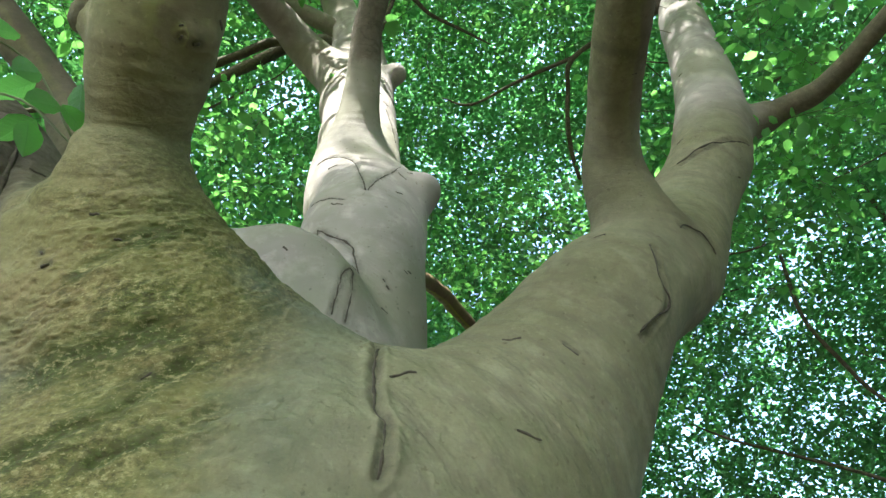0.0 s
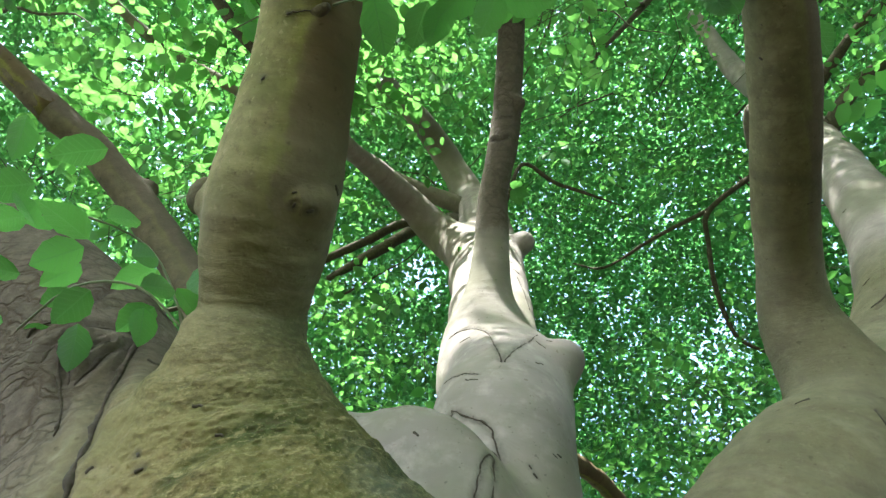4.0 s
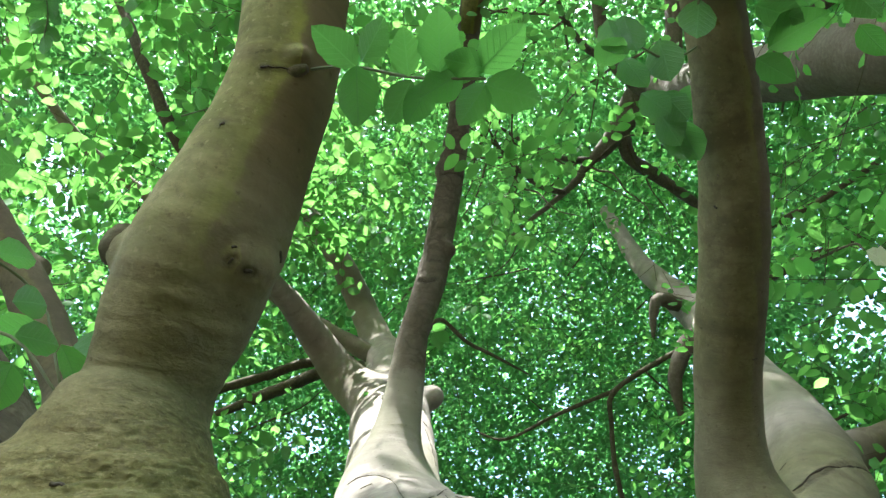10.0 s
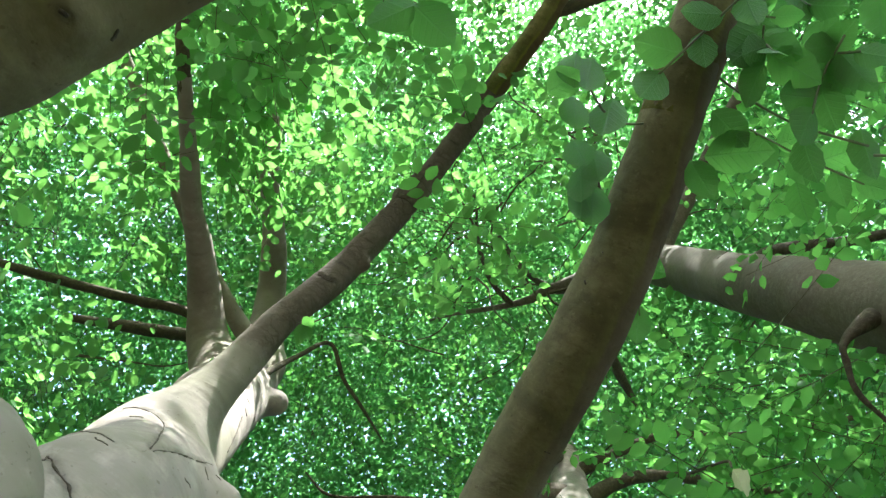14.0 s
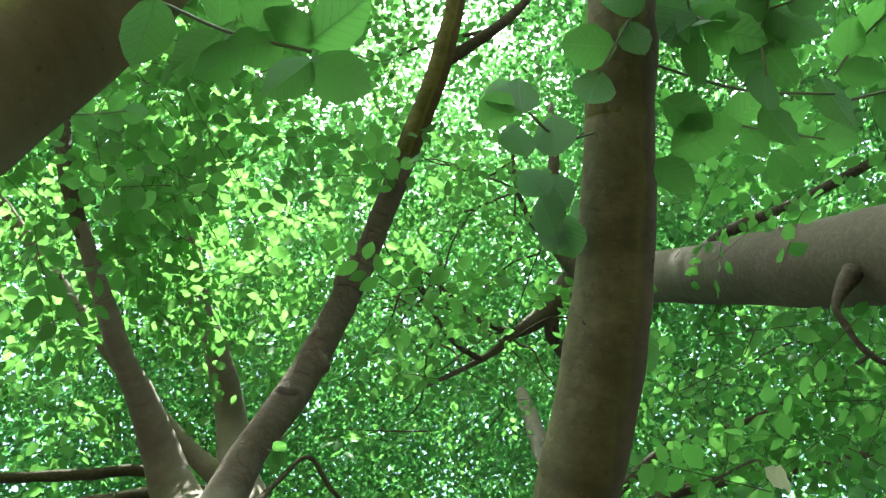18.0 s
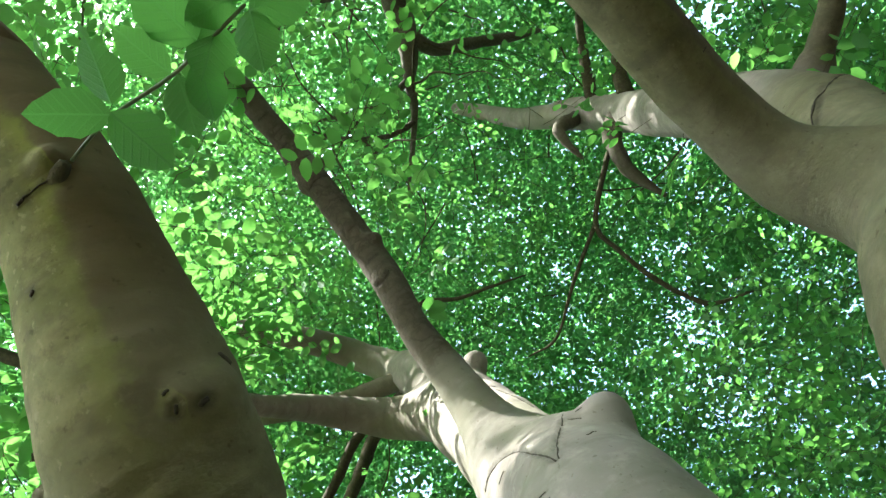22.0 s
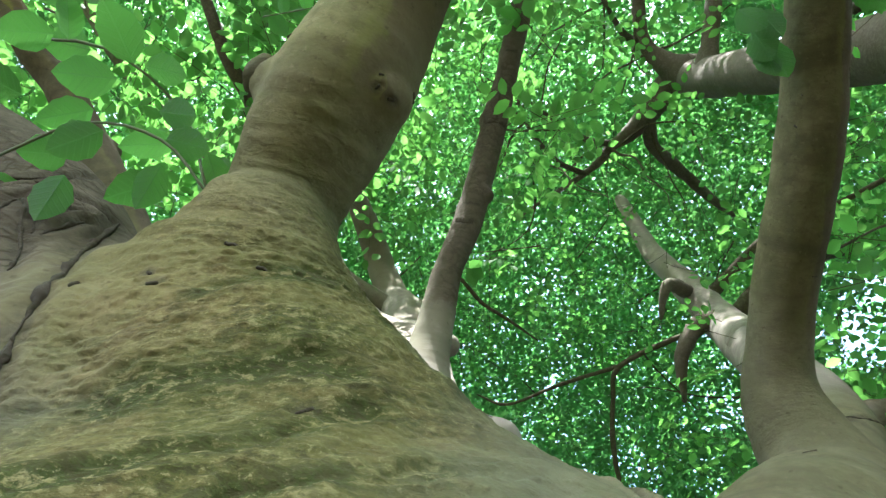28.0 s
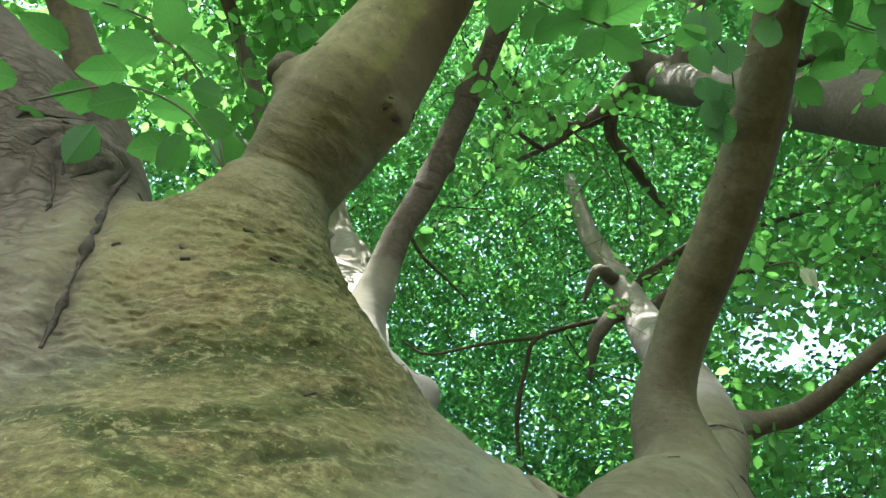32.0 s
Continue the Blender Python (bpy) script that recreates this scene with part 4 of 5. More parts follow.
tube_part("stem_top", [(-1.35, 0.74, 2.86, 0.157), (-1.8, 0.7, 3.2, 0.152), (-2.6, 0.6, 3.8, 0.13), (-3.4, 0.5, 4.6, 0.1), (-4.6, 0.4, 6.2, 0.04)], FISSURED, beech, "", 24, 8, 0.06)
tube_part("branch_end", [(-1.09, 0.958, 4.46, 0.0315), (-1.2, 0.76, 4.44, 0.029), (-1.258, 0.666, 4.445, 0.028), (-1.328, 0.577, 4.486, 0.029), (-1.439, 0.422, 4.608, 0.027), (-1.56, 0.283, 4.767, 0.026), (-1.759, 0.076, 5.063, 0.024), (-2.1, -0.3, 5.5, 0.01)], DARK, beech, "", 10)
for i, line in enumerate(([(-0.41, 0.48, 2.46, 0.03), (-0.378, 0.466, 2.44, 0.018), (-0.366, 0.46, 2.434, 0.01)], [(-0.39, 0.5, 2.44, 0.02), (-0.375, 0.5, 2.425, 0.01), (-0.368, 0.498, 2.418, 0.005)], [(-0.505, 0.49, 2.478, 0.034), (-0.54, 0.488, 2.484, 0.03), (-0.562, 0.487, 2.488, 0.022)], [(-0.37, 0.29, 2.6, 0.02), (-0.335, 0.27, 2.59, 0.011), (-0.32, 0.265, 2.588, 0.006)])):
    tube_part("knot", line, (0, 0.8, 0.2, 0.6), beech, "old branch knot", 14, 5, 0.16, 150 + i)
SIDE = [  # thin side branches: kind, nodes
    (DARK, [(1.45, 1.9, 5.5, 0.06), (1.635, 1.662, 5.656, 0.042), (1.959, 1.559, 5.911, 0.036), (2.612, 1.464, 6.332, 0.032), (3.238, 1.366, 6.707, 0.026), (3.657, 1.271, 6.955, 0.035), (4.5, 1.0, 7.4, 0.01)]),
    (DARK, [(1.53, 2.0, 6.2, 0.05), (1.971, 1.528, 6.479, 0.03), (2.238, 1.375, 6.564, 0.026), (2.508, 1.2, 6.56, 0.022), (2.918, 0.744, 6.4, 0.018), (3.4, 0.2, 6.4, 0.01)]),
    (DARK, [(1.959, 1.559, 5.911, 0.012), (1.6, 1.2, 4.9, 0.008), (1.3, 0.9, 4.1, 0.005), (1.225, 0.86, 3.89, 0.003)]),
    (DARK, [(1.45, 1.95, 5.75, 0.03), (1.347, 2.125, 5.853, 0.022), (1.234, 2.144, 5.792, 0.019), (0.855, 2.264, 5.537, 0.017), (0.829, 2.449, 5.437, 0.015), (0.838, 2.656, 5.281, 0.016), (0.887, 2.832, 5.135, 0.015), (0.955, 2.933, 5.06, 0.014), (1.161, 3.021, 4.995, 0.007)]),
    (DARK, [(0.855, 2.264, 5.537, 0.014), (0.528, 2.484, 5.621, 0.012), (0.204, 2.701, 5.655, 0.01), (-0.006, 2.705, 5.747, 0.005)]),
    ((0, 0.4, 0.1, 0.5), [(1.433, 1.87, 5.55, 0.075), (1.257, 1.874, 5.45, 0.058), (1.165, 1.976, 5.35, 0.047), (1.131, 2.087, 5.25, 0.036), (1.159, 2.259, 5.15, 0.012)]),
    ((0, 0.4, 0.1, 0.5), [(1.45, 1.97, 6.3, 0.06), (1.25, 1.87, 6.128, 0.046), (1.19, 1.93, 6.029, 0.032), (1.175, 2.063, 5.927, 0.01)]),
    (DARK, [(-0.448, 1.95, 4.9, 0.04), (-0.864, 1.856, 4.992, 0.028), (-1.151, 1.893, 4.872, 0.026), (-1.393, 1.925, 4.755, 0.024), (-1.78, 1.943, 4.535, 0.018), (-2.3, 1.9, 4.3, 0.008)]),
    (DARK, [(-0.52, 2.02, 5.3, 0.05), (-1.034, 2.364, 5.887, 0.045), (-1.262, 2.411, 5.766, 0.043), (-1.426, 2.439, 5.652, 0.038), (-1.7, 2.5, 5.5, 0.02)]),
    (BROWN, [(-0.2, 1.6, 2.9, 0.05), (-0.1, 1.85, 3.2, 0.036), (-0.006, 2.078, 3.324, 0.033), (0.068, 2.245, 3.361, 0.03), (0.3, 2.7, 3.4, 0.02)]),
    (DARK, [(-0.42, 1.86, 4.6, 0.02), (-0.33, 1.8, 5.1, 0.014), (-0.243, 1.756, 5.394, 0.012), (-0.076, 1.885, 5.368, 0.012), (0.09, 1.966, 5.355, 0.01), (0.3, 2.1, 5.4, 0.004)]),
    ((0, 0.5, 0, 0.1), [(-0.52, 2.02, 5.3, 0.06), (-1.2, 1.7, 5.5, 0.042), (-1.967, 1.172, 5.68, 0.04), (-2.25, 0.95, 5.7, 0.036), (-2.4, 0.68, 5.55, 0.032), (-2.7, 0.2, 5.6, 0.02)]),
    (DARK, [(-2.6, 0.6, 3.85, 0.04), (-2.1, 0.3, 3.6, 0.03), (-1.623, 0.097, 3.506, 0.02), (-1.496, 0.078, 3.531, 0.018), (-1.338, 0.071, 3.556, 0.017), (-1.18, 0.063, 3.582, 0.015), (-1.0, 0.03, 3.62, 0.007)])]
for i, (kind, line) in enumerate(SIDE):
    tube_part("branch", line, kind, beech, "", 10, 6, 0.08, 60 + i)

# ---- the neighbouring beech ----
neighbour = tagged(new("beech_tree"), "straight dark beech trunk forking high in the canopy", "tree")
# trunk bark darkened through the ridge alpha for the shade it stands in
tube_part("trunk", [(1.5, -0.1, -0.1, 0.3), (1.45, 0.0, 0.4, 0.2), (1.4, 0.08, 1.8, 0.17), (1.345, 0.14, 3.4, 0.152), (1.3, 0.22, 4.1, 0.14), (1.296, 0.284, 4.589, 0.137), (1.332, 0.353, 5.43, 0.14), (1.37, 0.45, 6.5, 0.15), (1.42, 0.5, 7.4, 0.14)], (0, 0.35, 0, 0.5), neighbour, "grey trunk lit along one side", 32, 8, 0.04, 5)
FORKS = [
    (GREY, [(1.42, 0.47, 6.9, 0.15), (1.377, 0.497, 7.25, 0.148), (1.252, 0.61, 7.3, 0.115), (1.145, 0.827, 7.3, 0.088), (1.019, 0.99, 7.25, 0.062), (0.88, 1.103, 7.2, 0.041), (0.81, 1.219, 7.15, 0.034), (0.694, 1.345, 7.15, 0.028), (0.542, 1.467, 7.1, 0.021), (0.364, 1.62, 7.1, 0.014), (0.2, 1.8, 7.15, 0.006)]),
    (GREY, [(1.4, 0.46, 7.1, 0.14), (1.267, 0.436, 7.2, 0.12), (1.078, 0.325, 7.3, 0.069), (0.971, 0.149, 7.35, 0.055), (0.917, -0.122, 7.4, 0.051), (0.881, -0.38, 7.5, 0.043), (0.8, -0.9, 8.0, 0.02)]),
    (GREY, [(1.156, 0.858, 7.3, 0.068), (1.253, 1.071, 7.3, 0.055), (1.443, 1.19, 7.4, 0.055), (1.661, 1.329, 7.5, 0.049), (1.922, 1.497, 7.6, 0.042), (2.191, 1.646, 7.7, 0.022)]),
    (DARK, [(1.038, 0.268, 7.35, 0.036), (0.844, 0.216, 7.3, 0.027), (0.639, -0.003, 7.2, 0.018), (0.528, -0.224, 7.1, 0.015), (0.429, -0.538, 7.0, 0.007)]),
    (DARK, [(0.888, 1.075, 7.2, 0.03), (0.727, 1.06, 7.1, 0.023), (0.535, 1.0, 7.0, 0.018), (0.309, 0.888, 6.95, 0.015), (0.088, 0.762, 6.9, 0.01), (-0.2, 0.66, 6.9, 0.005)]),
    (DARK, [(0.702, 1.336, 7.15, 0.026), (0.489, 1.271, 7.1, 0.021), (0.305, 1.134, 7.1, 0.018), (0.157, 0.971, 7.1, 0.015), (0.048, 0.773, 7.0, 0.008)]),
    (DARK, [(1.34, 0.33, 5.35, 0.07), (1.381, 0.279, 5.3, 0.046), (1.373, 0.118, 5.0, 0.031), (1.445, 0.019, 4.85, 0.026), (1.546, -0.09, 4.72, 0.023), (1.723, -0.31, 4.55, 0.019), (2.1, -0.7, 4.4, 0.01)]),
    (DARK, [(1.2, 0.24, 3.69, 0.03), (1.149, 0.343, 3.637, 0.012), (1.174, 0.393, 3.605, 0.009), (1.212, 0.437, 3.572, 0.008), (1.278, 0.459, 3.55, 0.007), (1.5, 0.5, 3.5, 0.004)]),
    (GREY, [(1.336, 0.43, 6.6, 0.1), (1.343, 0.245, 6.7, 0.065), (1.368, -0.034, 6.9, 0.06), (1.404, -0.415, 7.2, 0.058), (1.396, -1.014, 7.5, 0.045), (1.35, -1.7, 8.0, 0.02)])]
# fork limbs darker than grey bark: their shade is put in the alpha
for i, (kind, line) in enumerate(FORKS):
    tube_part("limb", line, (0.1, 0.3, 0.1, 0.6) if kind == GREY else (0.1, 0.4, 0.2, 0.8), neighbour, "", 14, 6, 0.07, 90 + i)

# fine zigzag twigs that hang from the fork
twig_rng = np.random.default_rng(23)
for i in range(22):
    line = FORKS[(0, 1, 3, 4, 5)[i % 5]][1]
    p = np.array(line[2 + i // 5 % (len(line) - 3)][:3])
    way = np.array((twig_rng.normal(-0.3, 0.6), twig_rng.normal(0.3, 0.7), twig_rng.normal(-0.35, 0.2)))
    way /= np.linalg.norm(way)
    nodes_ = []
    for k in range(8):
        nodes_.append((*p, 0.011 * (1 - 0.115 * k)))
        p = p + way * twig_rng.uniform(0.1, 0.22)
        way = way + twig_rng.normal(0, 0.3, 3)
        way /= np.linalg.norm(way)
    tube_part("twig", nodes_, DARK, neighbour, "", 6, 3, 0.15, 300 + i)

# ---- a slighter tree behind ----
behind = tagged(new("beech_tree"), "slight dark understorey tree with drooping twigs", "tree")
tube_part("trunk", [(5.2, 5.4, -0.1, 0.12), (5.1, 5.3, 2.0, 0.09), (5.0, 5.2, 4.0, 0.07), (4.9, 5.1, 6.0, 0.05), (4.8, 5.0, 8.0, 0.01)], DARK, behind, "", 12)
for i, line in enumerate([
        [(5.06, 5.25, 2.9, 0.03), (4.0, 4.3, 3.2, 0.022), (3.0, 3.5, 3.4, 0.016), (2.538, 3.373, 3.642, 0.013), (2.344, 3.296, 3.861, 0.013), (2.164, 3.185, 4.113, 0.012), (2.127, 3.063, 4.518, 0.01), (2.1, 3.0, 4.8, 0.005)],
        [(5.03, 5.25, 3.4, 0.03), (4.2, 5.0, 3.6, 0.022), (3.253, 4.736, 3.835, 0.016), (2.639, 4.618, 3.953, 0.013), (2.141, 4.53, 4.041, 0.01), (1.8, 4.4, 4.1, 0.004)]]):
    tube_part("branch", line, DARK, behind, "", 8, 6, 0.08, 120 + i)


# ---- foliage ----
def leaf_template(rows, cols, ruffle=0.0):
    """An ovate beech leaf, 1 long, along +x, in the xy plane, folded along its rib and curled."""
    v, f = [], []
    for i in range(rows + 1):
        s = i / rows
        w = 0.36 * math.sin(math.pi * s ** 0.85) ** 0.8 if 0 < s < 1 else 0.0
        w *= 1 + ruffle * 0.09 * (1 if i % 2 else -1)
        for j in range(cols + 1):
            u = j / cols * 2 - 1
            x = s - 0.06 * abs(u) * (1 - s) + 0.0
            v.append((x, u * w, 0.1 * abs(u) * w * 2 - 0.12 * (s - 0.4) ** 2 + ruffle * 0.012 * math.cos(math.pi * i) * abs(u)))
    for i in range(rows):
        for j in range(cols):
            a = i * (cols + 1) + j
            f.append((a, a + 1, a + cols + 2, a + cols + 1))
    return np.array(v), np.array(f)


def simple_leaf():
    v = np.array([(0, 0, 0), (0.3, 0.29, 0.05), (0.68, 0.27, 0.03), (1, 0, -0.06), (0.68, -0.27, 0.03), (0.3, -0.29, 0.05)])
    return v, np.array([(0, 1, 2, 3), (0, 3, 4, 5)])


def full_leaf():
    """Base, rib, pointed tip and a rounded blade on both sides."""
    v = np.array([(0, 0, 0), (0.35, 0, -0.01), (0.7, 0, -0.02), (1, 0, -0.07), (0.16, 0.21, 0.03), (0.45, 0.31, 0.05), (0.76, 0.21, 0.02), (0.16, -0.21, 0.03), (0.45, -0.31, 0.05), (0.76, -0.21, 0.02)])
    return v, np.array([(0, 1, 5, 4), (1, 2, 6, 5), (0, 7, 8, 1), (1, 8, 9, 2)]), np.array([(2, 3, 6), (2, 9, 3)])


def far_leaf():
    return np.array([(0, 0, 0), (0.45, 0.36, 0.06), (1, 0, -0.04), (0.5, -0.34, 0.05)]), np.array([(0, 1, 2, 3)])


def frames_of(direction, up):
    x = direction / (np.linalg.norm(direction, axis=1)[:, None] + 1e-9)
    z = up - x * (up * x).sum(1)[:, None]
    z /= np.linalg.norm(z, axis=1)[:, None] + 1e-9
    return np.stack([x, np.cross(z, x), z], 1)


def leaves_mesh(name, pos, direction, up, size, template, mat):
    tv, *tfs = template
    fr = frames_of(direction, up)
    v = pos[:, None, :] + size[:, None, None] * np.einsum("ka,nab->nkb", tv, fr)
    n, k = len(pos), len(tv)
    f = [(tf[None] + (np.arange(n) * k)[:, None, None]).reshape(-1, tf.shape[1]) for tf in tfs]
    return mesh_of(name, v.reshape(-1, 3), f, mat)


def sprays(rng, root, heading, tilt_up, length, leaf, count=9):
    """Leaves of flat sprays: two ranks along a thin shoot; returns leaf places, ways, ups and sizes."""
    n = len(root)
    fr = frames_of(heading, tilt_up)
    s = (np.arange(count) + 0.6) / count
    side = np.where(np.arange(count) % 2, 1.0, -1.0)
    side[-1] = 0.0
    jit = rng.normal(0, 1, (n, count, 6))
    loc = np.zeros((n, count, 3))
    loc[..., 0] = s * length[:, None]
    loc[..., 1] = 0.05 * length[:, None] * side
    loc[..., 2] = -0.18 * length[:, None] * s ** 2
    loc += jit[..., :3] * 0.03 * length[:, None, None]
    way = np.zeros((n, count, 3))
    way[..., 0] = 0.62 + 0.25 * jit[..., 3]
    way[..., 1] = side * 0.8 + 0.2 * jit[..., 4]
    way[..., 2] = -0.22 + 0.22 * jit[..., 5]
    up = np.zeros((n, count, 3))
    up[..., 2] = 1
    up[..., :2] += rng.normal(0, 0.33, (n, count, 2))
    pos = root[:, None] + np.einsum("nka,nab->nkb", loc, fr)
    w = np.einsum("nka,nab->nkb", way, fr)
    u = np.einsum("nka,nab->nkb", up, fr)
    size = leaf * (0.75 + 0.5 * rng.random((n, count)))
    return pos.reshape(-1, 3), w.reshape(-1, 3), u.reshape(-1, 3), size.reshape(-1)


def dome(rng, n, r0, r1, low_front, low_back, gap_scale, gap_cut, seed):
    """Spray roots in a leafy shell over the place; it comes further down ahead than behind; noise leaves gaps."""
    d = rng.normal(0, 1, (n * 6, 3))
    d /= np.linalg.norm(d, axis=1)[:, None]
    low = low_back + (low_front - low_back) * np.clip(d[:, 1] / np.hypot(d[:, 0], d[:, 1]) * 0.7 + 0.6, 0, 1)
    d = d[d[:, 2] > low]
    r = r0 + (r1 - r0) * rng.random(len(d))
    p = d * r[:, None] + (0, 0.8, 1.5)
    g = vnoise(d * 10, gap_scale, seed) + 0.6 * vnoise(d * 10, gap_scale * 2.3, seed + 1)
    p = p[g > gap_cut][:n]
    return p


def speck_ways():
    """Ways from the ground to small gaps in the crowns, in loose clumps."""
    r = np.random.default_rng(91)
    out = []
    for _ in range(70):
        d = r.normal(0, 1, 3) + (0, 0.5, 0)
        d[2] = abs(d[2]) + 0.35
        d /= np.linalg.norm(d)
        for _ in range(r.integers(3, 9)):
            e = d + r.normal(0, 0.035, 3)
            out.append((*(e / np.linalg.norm(e)), math.cos(radians(r.uniform(0.12, 0.36)))))
    return np.array(out)


SPECKS = speck_ways()


def unspecked(pos):
    """Leaves that lie in none of the small gaps."""
    keep = np.ones(len(pos), dtype=bool)
    for i in range(0, len(pos), 40000):
        d = pos[i:i + 40000] - np.array((-0.1, 0.38, 1.7))
        d /= np.linalg.norm(d, axis=1)[:, None]
        keep[i:i + 40000] = ~((d @ SPECKS[:, :3].T) > SPECKS[:, 3]).any(1)
    return keep


def foliage(name, parent, rng, root, leaf, template, mat, length, label, count=9, flat=0.5, shoots=0.0):
    n = len(root)
    heading = np.c_[rng.normal(0, 1, (n, 2)), rng.normal(-0.25, 0.25, n)]
    up = np.c_[rng.normal(0, flat, (n, 2)), np.ones(n)]
    ln = length * (0.7 + 0.6 * rng.random(n))
    pos, w, u, size = sprays(rng, root, heading, up, ln, leaf, count)
    k = unspecked(pos)
    pos, w, u, size = pos[k], w[k], u[k], size[k]
    if shoots:
        fr = frames_of(heading, up)
        a = root
        b = root + fr[:, 0] * ln[:, None] * 0.5 - fr[:, 2] * ln[:, None] * 0.045
        c = root + fr[:, 0] * ln[:, None] - fr[:, 2] * ln[:, None] * 0.18
        back = root - fr[:, 0] * ln[:, None] * 0.8 * rng.random((n, 1)) + fr[:, 2] * ln[:, None] * 0.1
        ring = np.array([(0, 1.0), (0.87, -0.5), (-0.87, -0.5)])
        v = np.stack([p[:, None] + r * (ring[None, :, :1] * fr[:, 1][:, None] + ring[None, :, 1:] * fr[:, 2][:, None]) for p, r in ((back, shoots * 1.3), (a, shoots), (b, shoots * 0.7), (c, shoots * 0.3))], 1)
        q = np.array([(i * 3 + j, i * 3 + (j + 1) % 3, (i + 1) * 3 + (j + 1) % 3, (i + 1) * 3 + j) for i in range(3) for j in range(3)])
        f = (q[None] + (np.arange(n) * 12)[:, None, None]).reshape(-1, 4)
        part("shoot", mesh_of("shoot", v.reshape(-1, 3), f, M_BARK, None, DARK), parent, "fine dark leaf shoots", "stuff")
    return part(name, leaves_mesh(name, pos, w, u, size, template, mat), parent, label, "stuff")


def opened(points, lines, rng):
    """Thin the sprays along the sun's way to the sunlit bark: the gaps that let the sunflecks in."""
    ok = np.ones(len(points), dtype=bool)
    way = np.array(SUN_TO)
    for at, radius, share_kept in lines:
        v = points - np.array(at)
        along = v @ way
        off = np.linalg.norm(v - along[:, None] * way, axis=1)
        ok &= ~((along > 0.2) & (off < radius) & (rng.random(len(points)) > share_kept))
    return points[ok]


GAPS = [((-1.2, 0.3, 4.9), 1.8, 0.18), ((-1.25, 0.9, 4.7), 0.8, 0.2), ((-0.32, 1.36, 3.74), 0.44, 0.0), ((-0.38, 1.7, 4.35), 0.4, 0.35), ((1.1, 1.5, 4.1), 0.45, 0.4), ((1.45, 1.9, 5.5), 0.6, 0.35), ((1.32, 0.42, 4.6), 0.4, 0.3), ((0.7, 3.6, 4.9), 1.0, 0.6), ((-1.5, 3.0, 4.9), 0.8, 0.55)]
rng = np.random.default_rng(7)


def thinned(points, share_kept, rng):
    """The crown is thin overhead, towards the sun."""
    d = points - np.array((0, 0.4, 1.8))
    d /= np.linalg.norm(d, axis=1)[:, None]
    near_sun = np.clip((d @ np.array((-0.33, -0.2, 0.92)) - 0.86) / 0.1, 0, 1)
    return points[rng.random(len(points)) > near_sun * (1 - share_kept)]


HOLES = [  # gaps in the crown: way, half angle in degrees
    (0.131, 0.286, 0.949, 1.2),
    (0.179, 0.326, 0.928, 1.8),
    (0.535, 0.258, 0.805, 7.0),
    (0.371, -0.234, 0.899, 1.7),
    (-0.481, 0.184, 0.857, 1.5),
    (-0.507, 0.176, 0.844, 2.5),
    (-0.227, 0.507, 0.832, 1.4),
    (0.477, 0.284, 0.831, 3.2),
    (-0.348, -0.026, 0.937, 1.2),
    (0.482, 0.614, 0.625, 2.9),
    (0.456, 0.687, 0.566, 2.4),
    (0.478, 0.747, 0.461, 2.6),
    (0.326, 0.85, 0.413, 2.6),
    (0.417, 0.825, 0.38, 2.4),
    (0.146, 0.596, 0.789, 1.8),
    (-0.219, 0.513, 0.83, 1.3),
    (-0.003, 0.633, 0.774, 0.7),
    (0.361, 0.433, 0.826, 1.8),
    (0.16, 0.582, 0.797, 1.8),
    (-0.517, 0.185, 0.836, 1.7),
    (0.295, -0.262, 0.919, 1.9),
]


def holed(points, share_kept, rng):
    d = points - np.array((0, 0.4, 1.8))
    d /= np.linalg.norm(d, axis=1)[:, None]
    ragged = 1 + 0.45 * vnoise(d * 30, 1.0, 77)
    ok = np.ones(len(points), dtype=bool)
    for x, y, z, half in HOLES:
        off = np.degrees(np.arccos(np.clip(d @ np.array((x, y, z)), -1, 1)))
        ok &= ~((off < 0.6 * half * ragged + 0.3) & (rng.random(len(points)) > share_kept))
    return points[ok]


SHADED = [((-0.35, 0.7, 1.9), 0.7, 260), ((0.25, 0.95, 2.2), 0.55, 200), ((-0.2, 1.27, 2.9), 0.32, 150), ((0.75, 1.3, 3.0), 0.4, 150), ((0.95, 1.4, 3.5), 0.3, 50), ((-0.95, 0.75, 2.6), 0.6, 200), ((-0.4, 0.4, 2.6), 0.5, 200), ((0.38, 0.5, 2.84), 0.4, 120)]


def shade_sprays(rng):
    """Sprays added to the high crown to block the sun from bark in shade."""
    out = []
    for at, radius, n in SHADED:
        off = rng.normal(0, 0.55 * radius, (n, 3))
        out.append(np.array(at) + off + np.array(SUN_TO) * rng.uniform(9.5, 13.5, (n, 1)))
    return np.vstack(out)


far_root = holed(thinned(opened(dome(rng, 51000, 10.5, 16.0, 0.2, 0.6, 0.45, -0.95, 11), GAPS, rng), 0.9, rng), 0.08, rng)
far_root = np.vstack([far_root, opened(shade_sprays(rng), GAPS[2:4], rng)])
foliage("crown", neighbour, rng, far_root, 0.104, far_leaf(), M_LEAF_FAR, 0.6, "high distant canopy of small leaves", 10)
back_root = dome(rng, 14500, 16.5, 19.0, 0.1, 0.55, 0.45, -1.2, 51)
toward = (back_root - np.array((0, 0.4, 1.8))) @ np.array(SUN_TO) / np.linalg.norm(back_root - np.array((0, 0.4, 1.8)), axis=1)
back_root = holed(back_root[toward < 0.9], 0.12, rng)
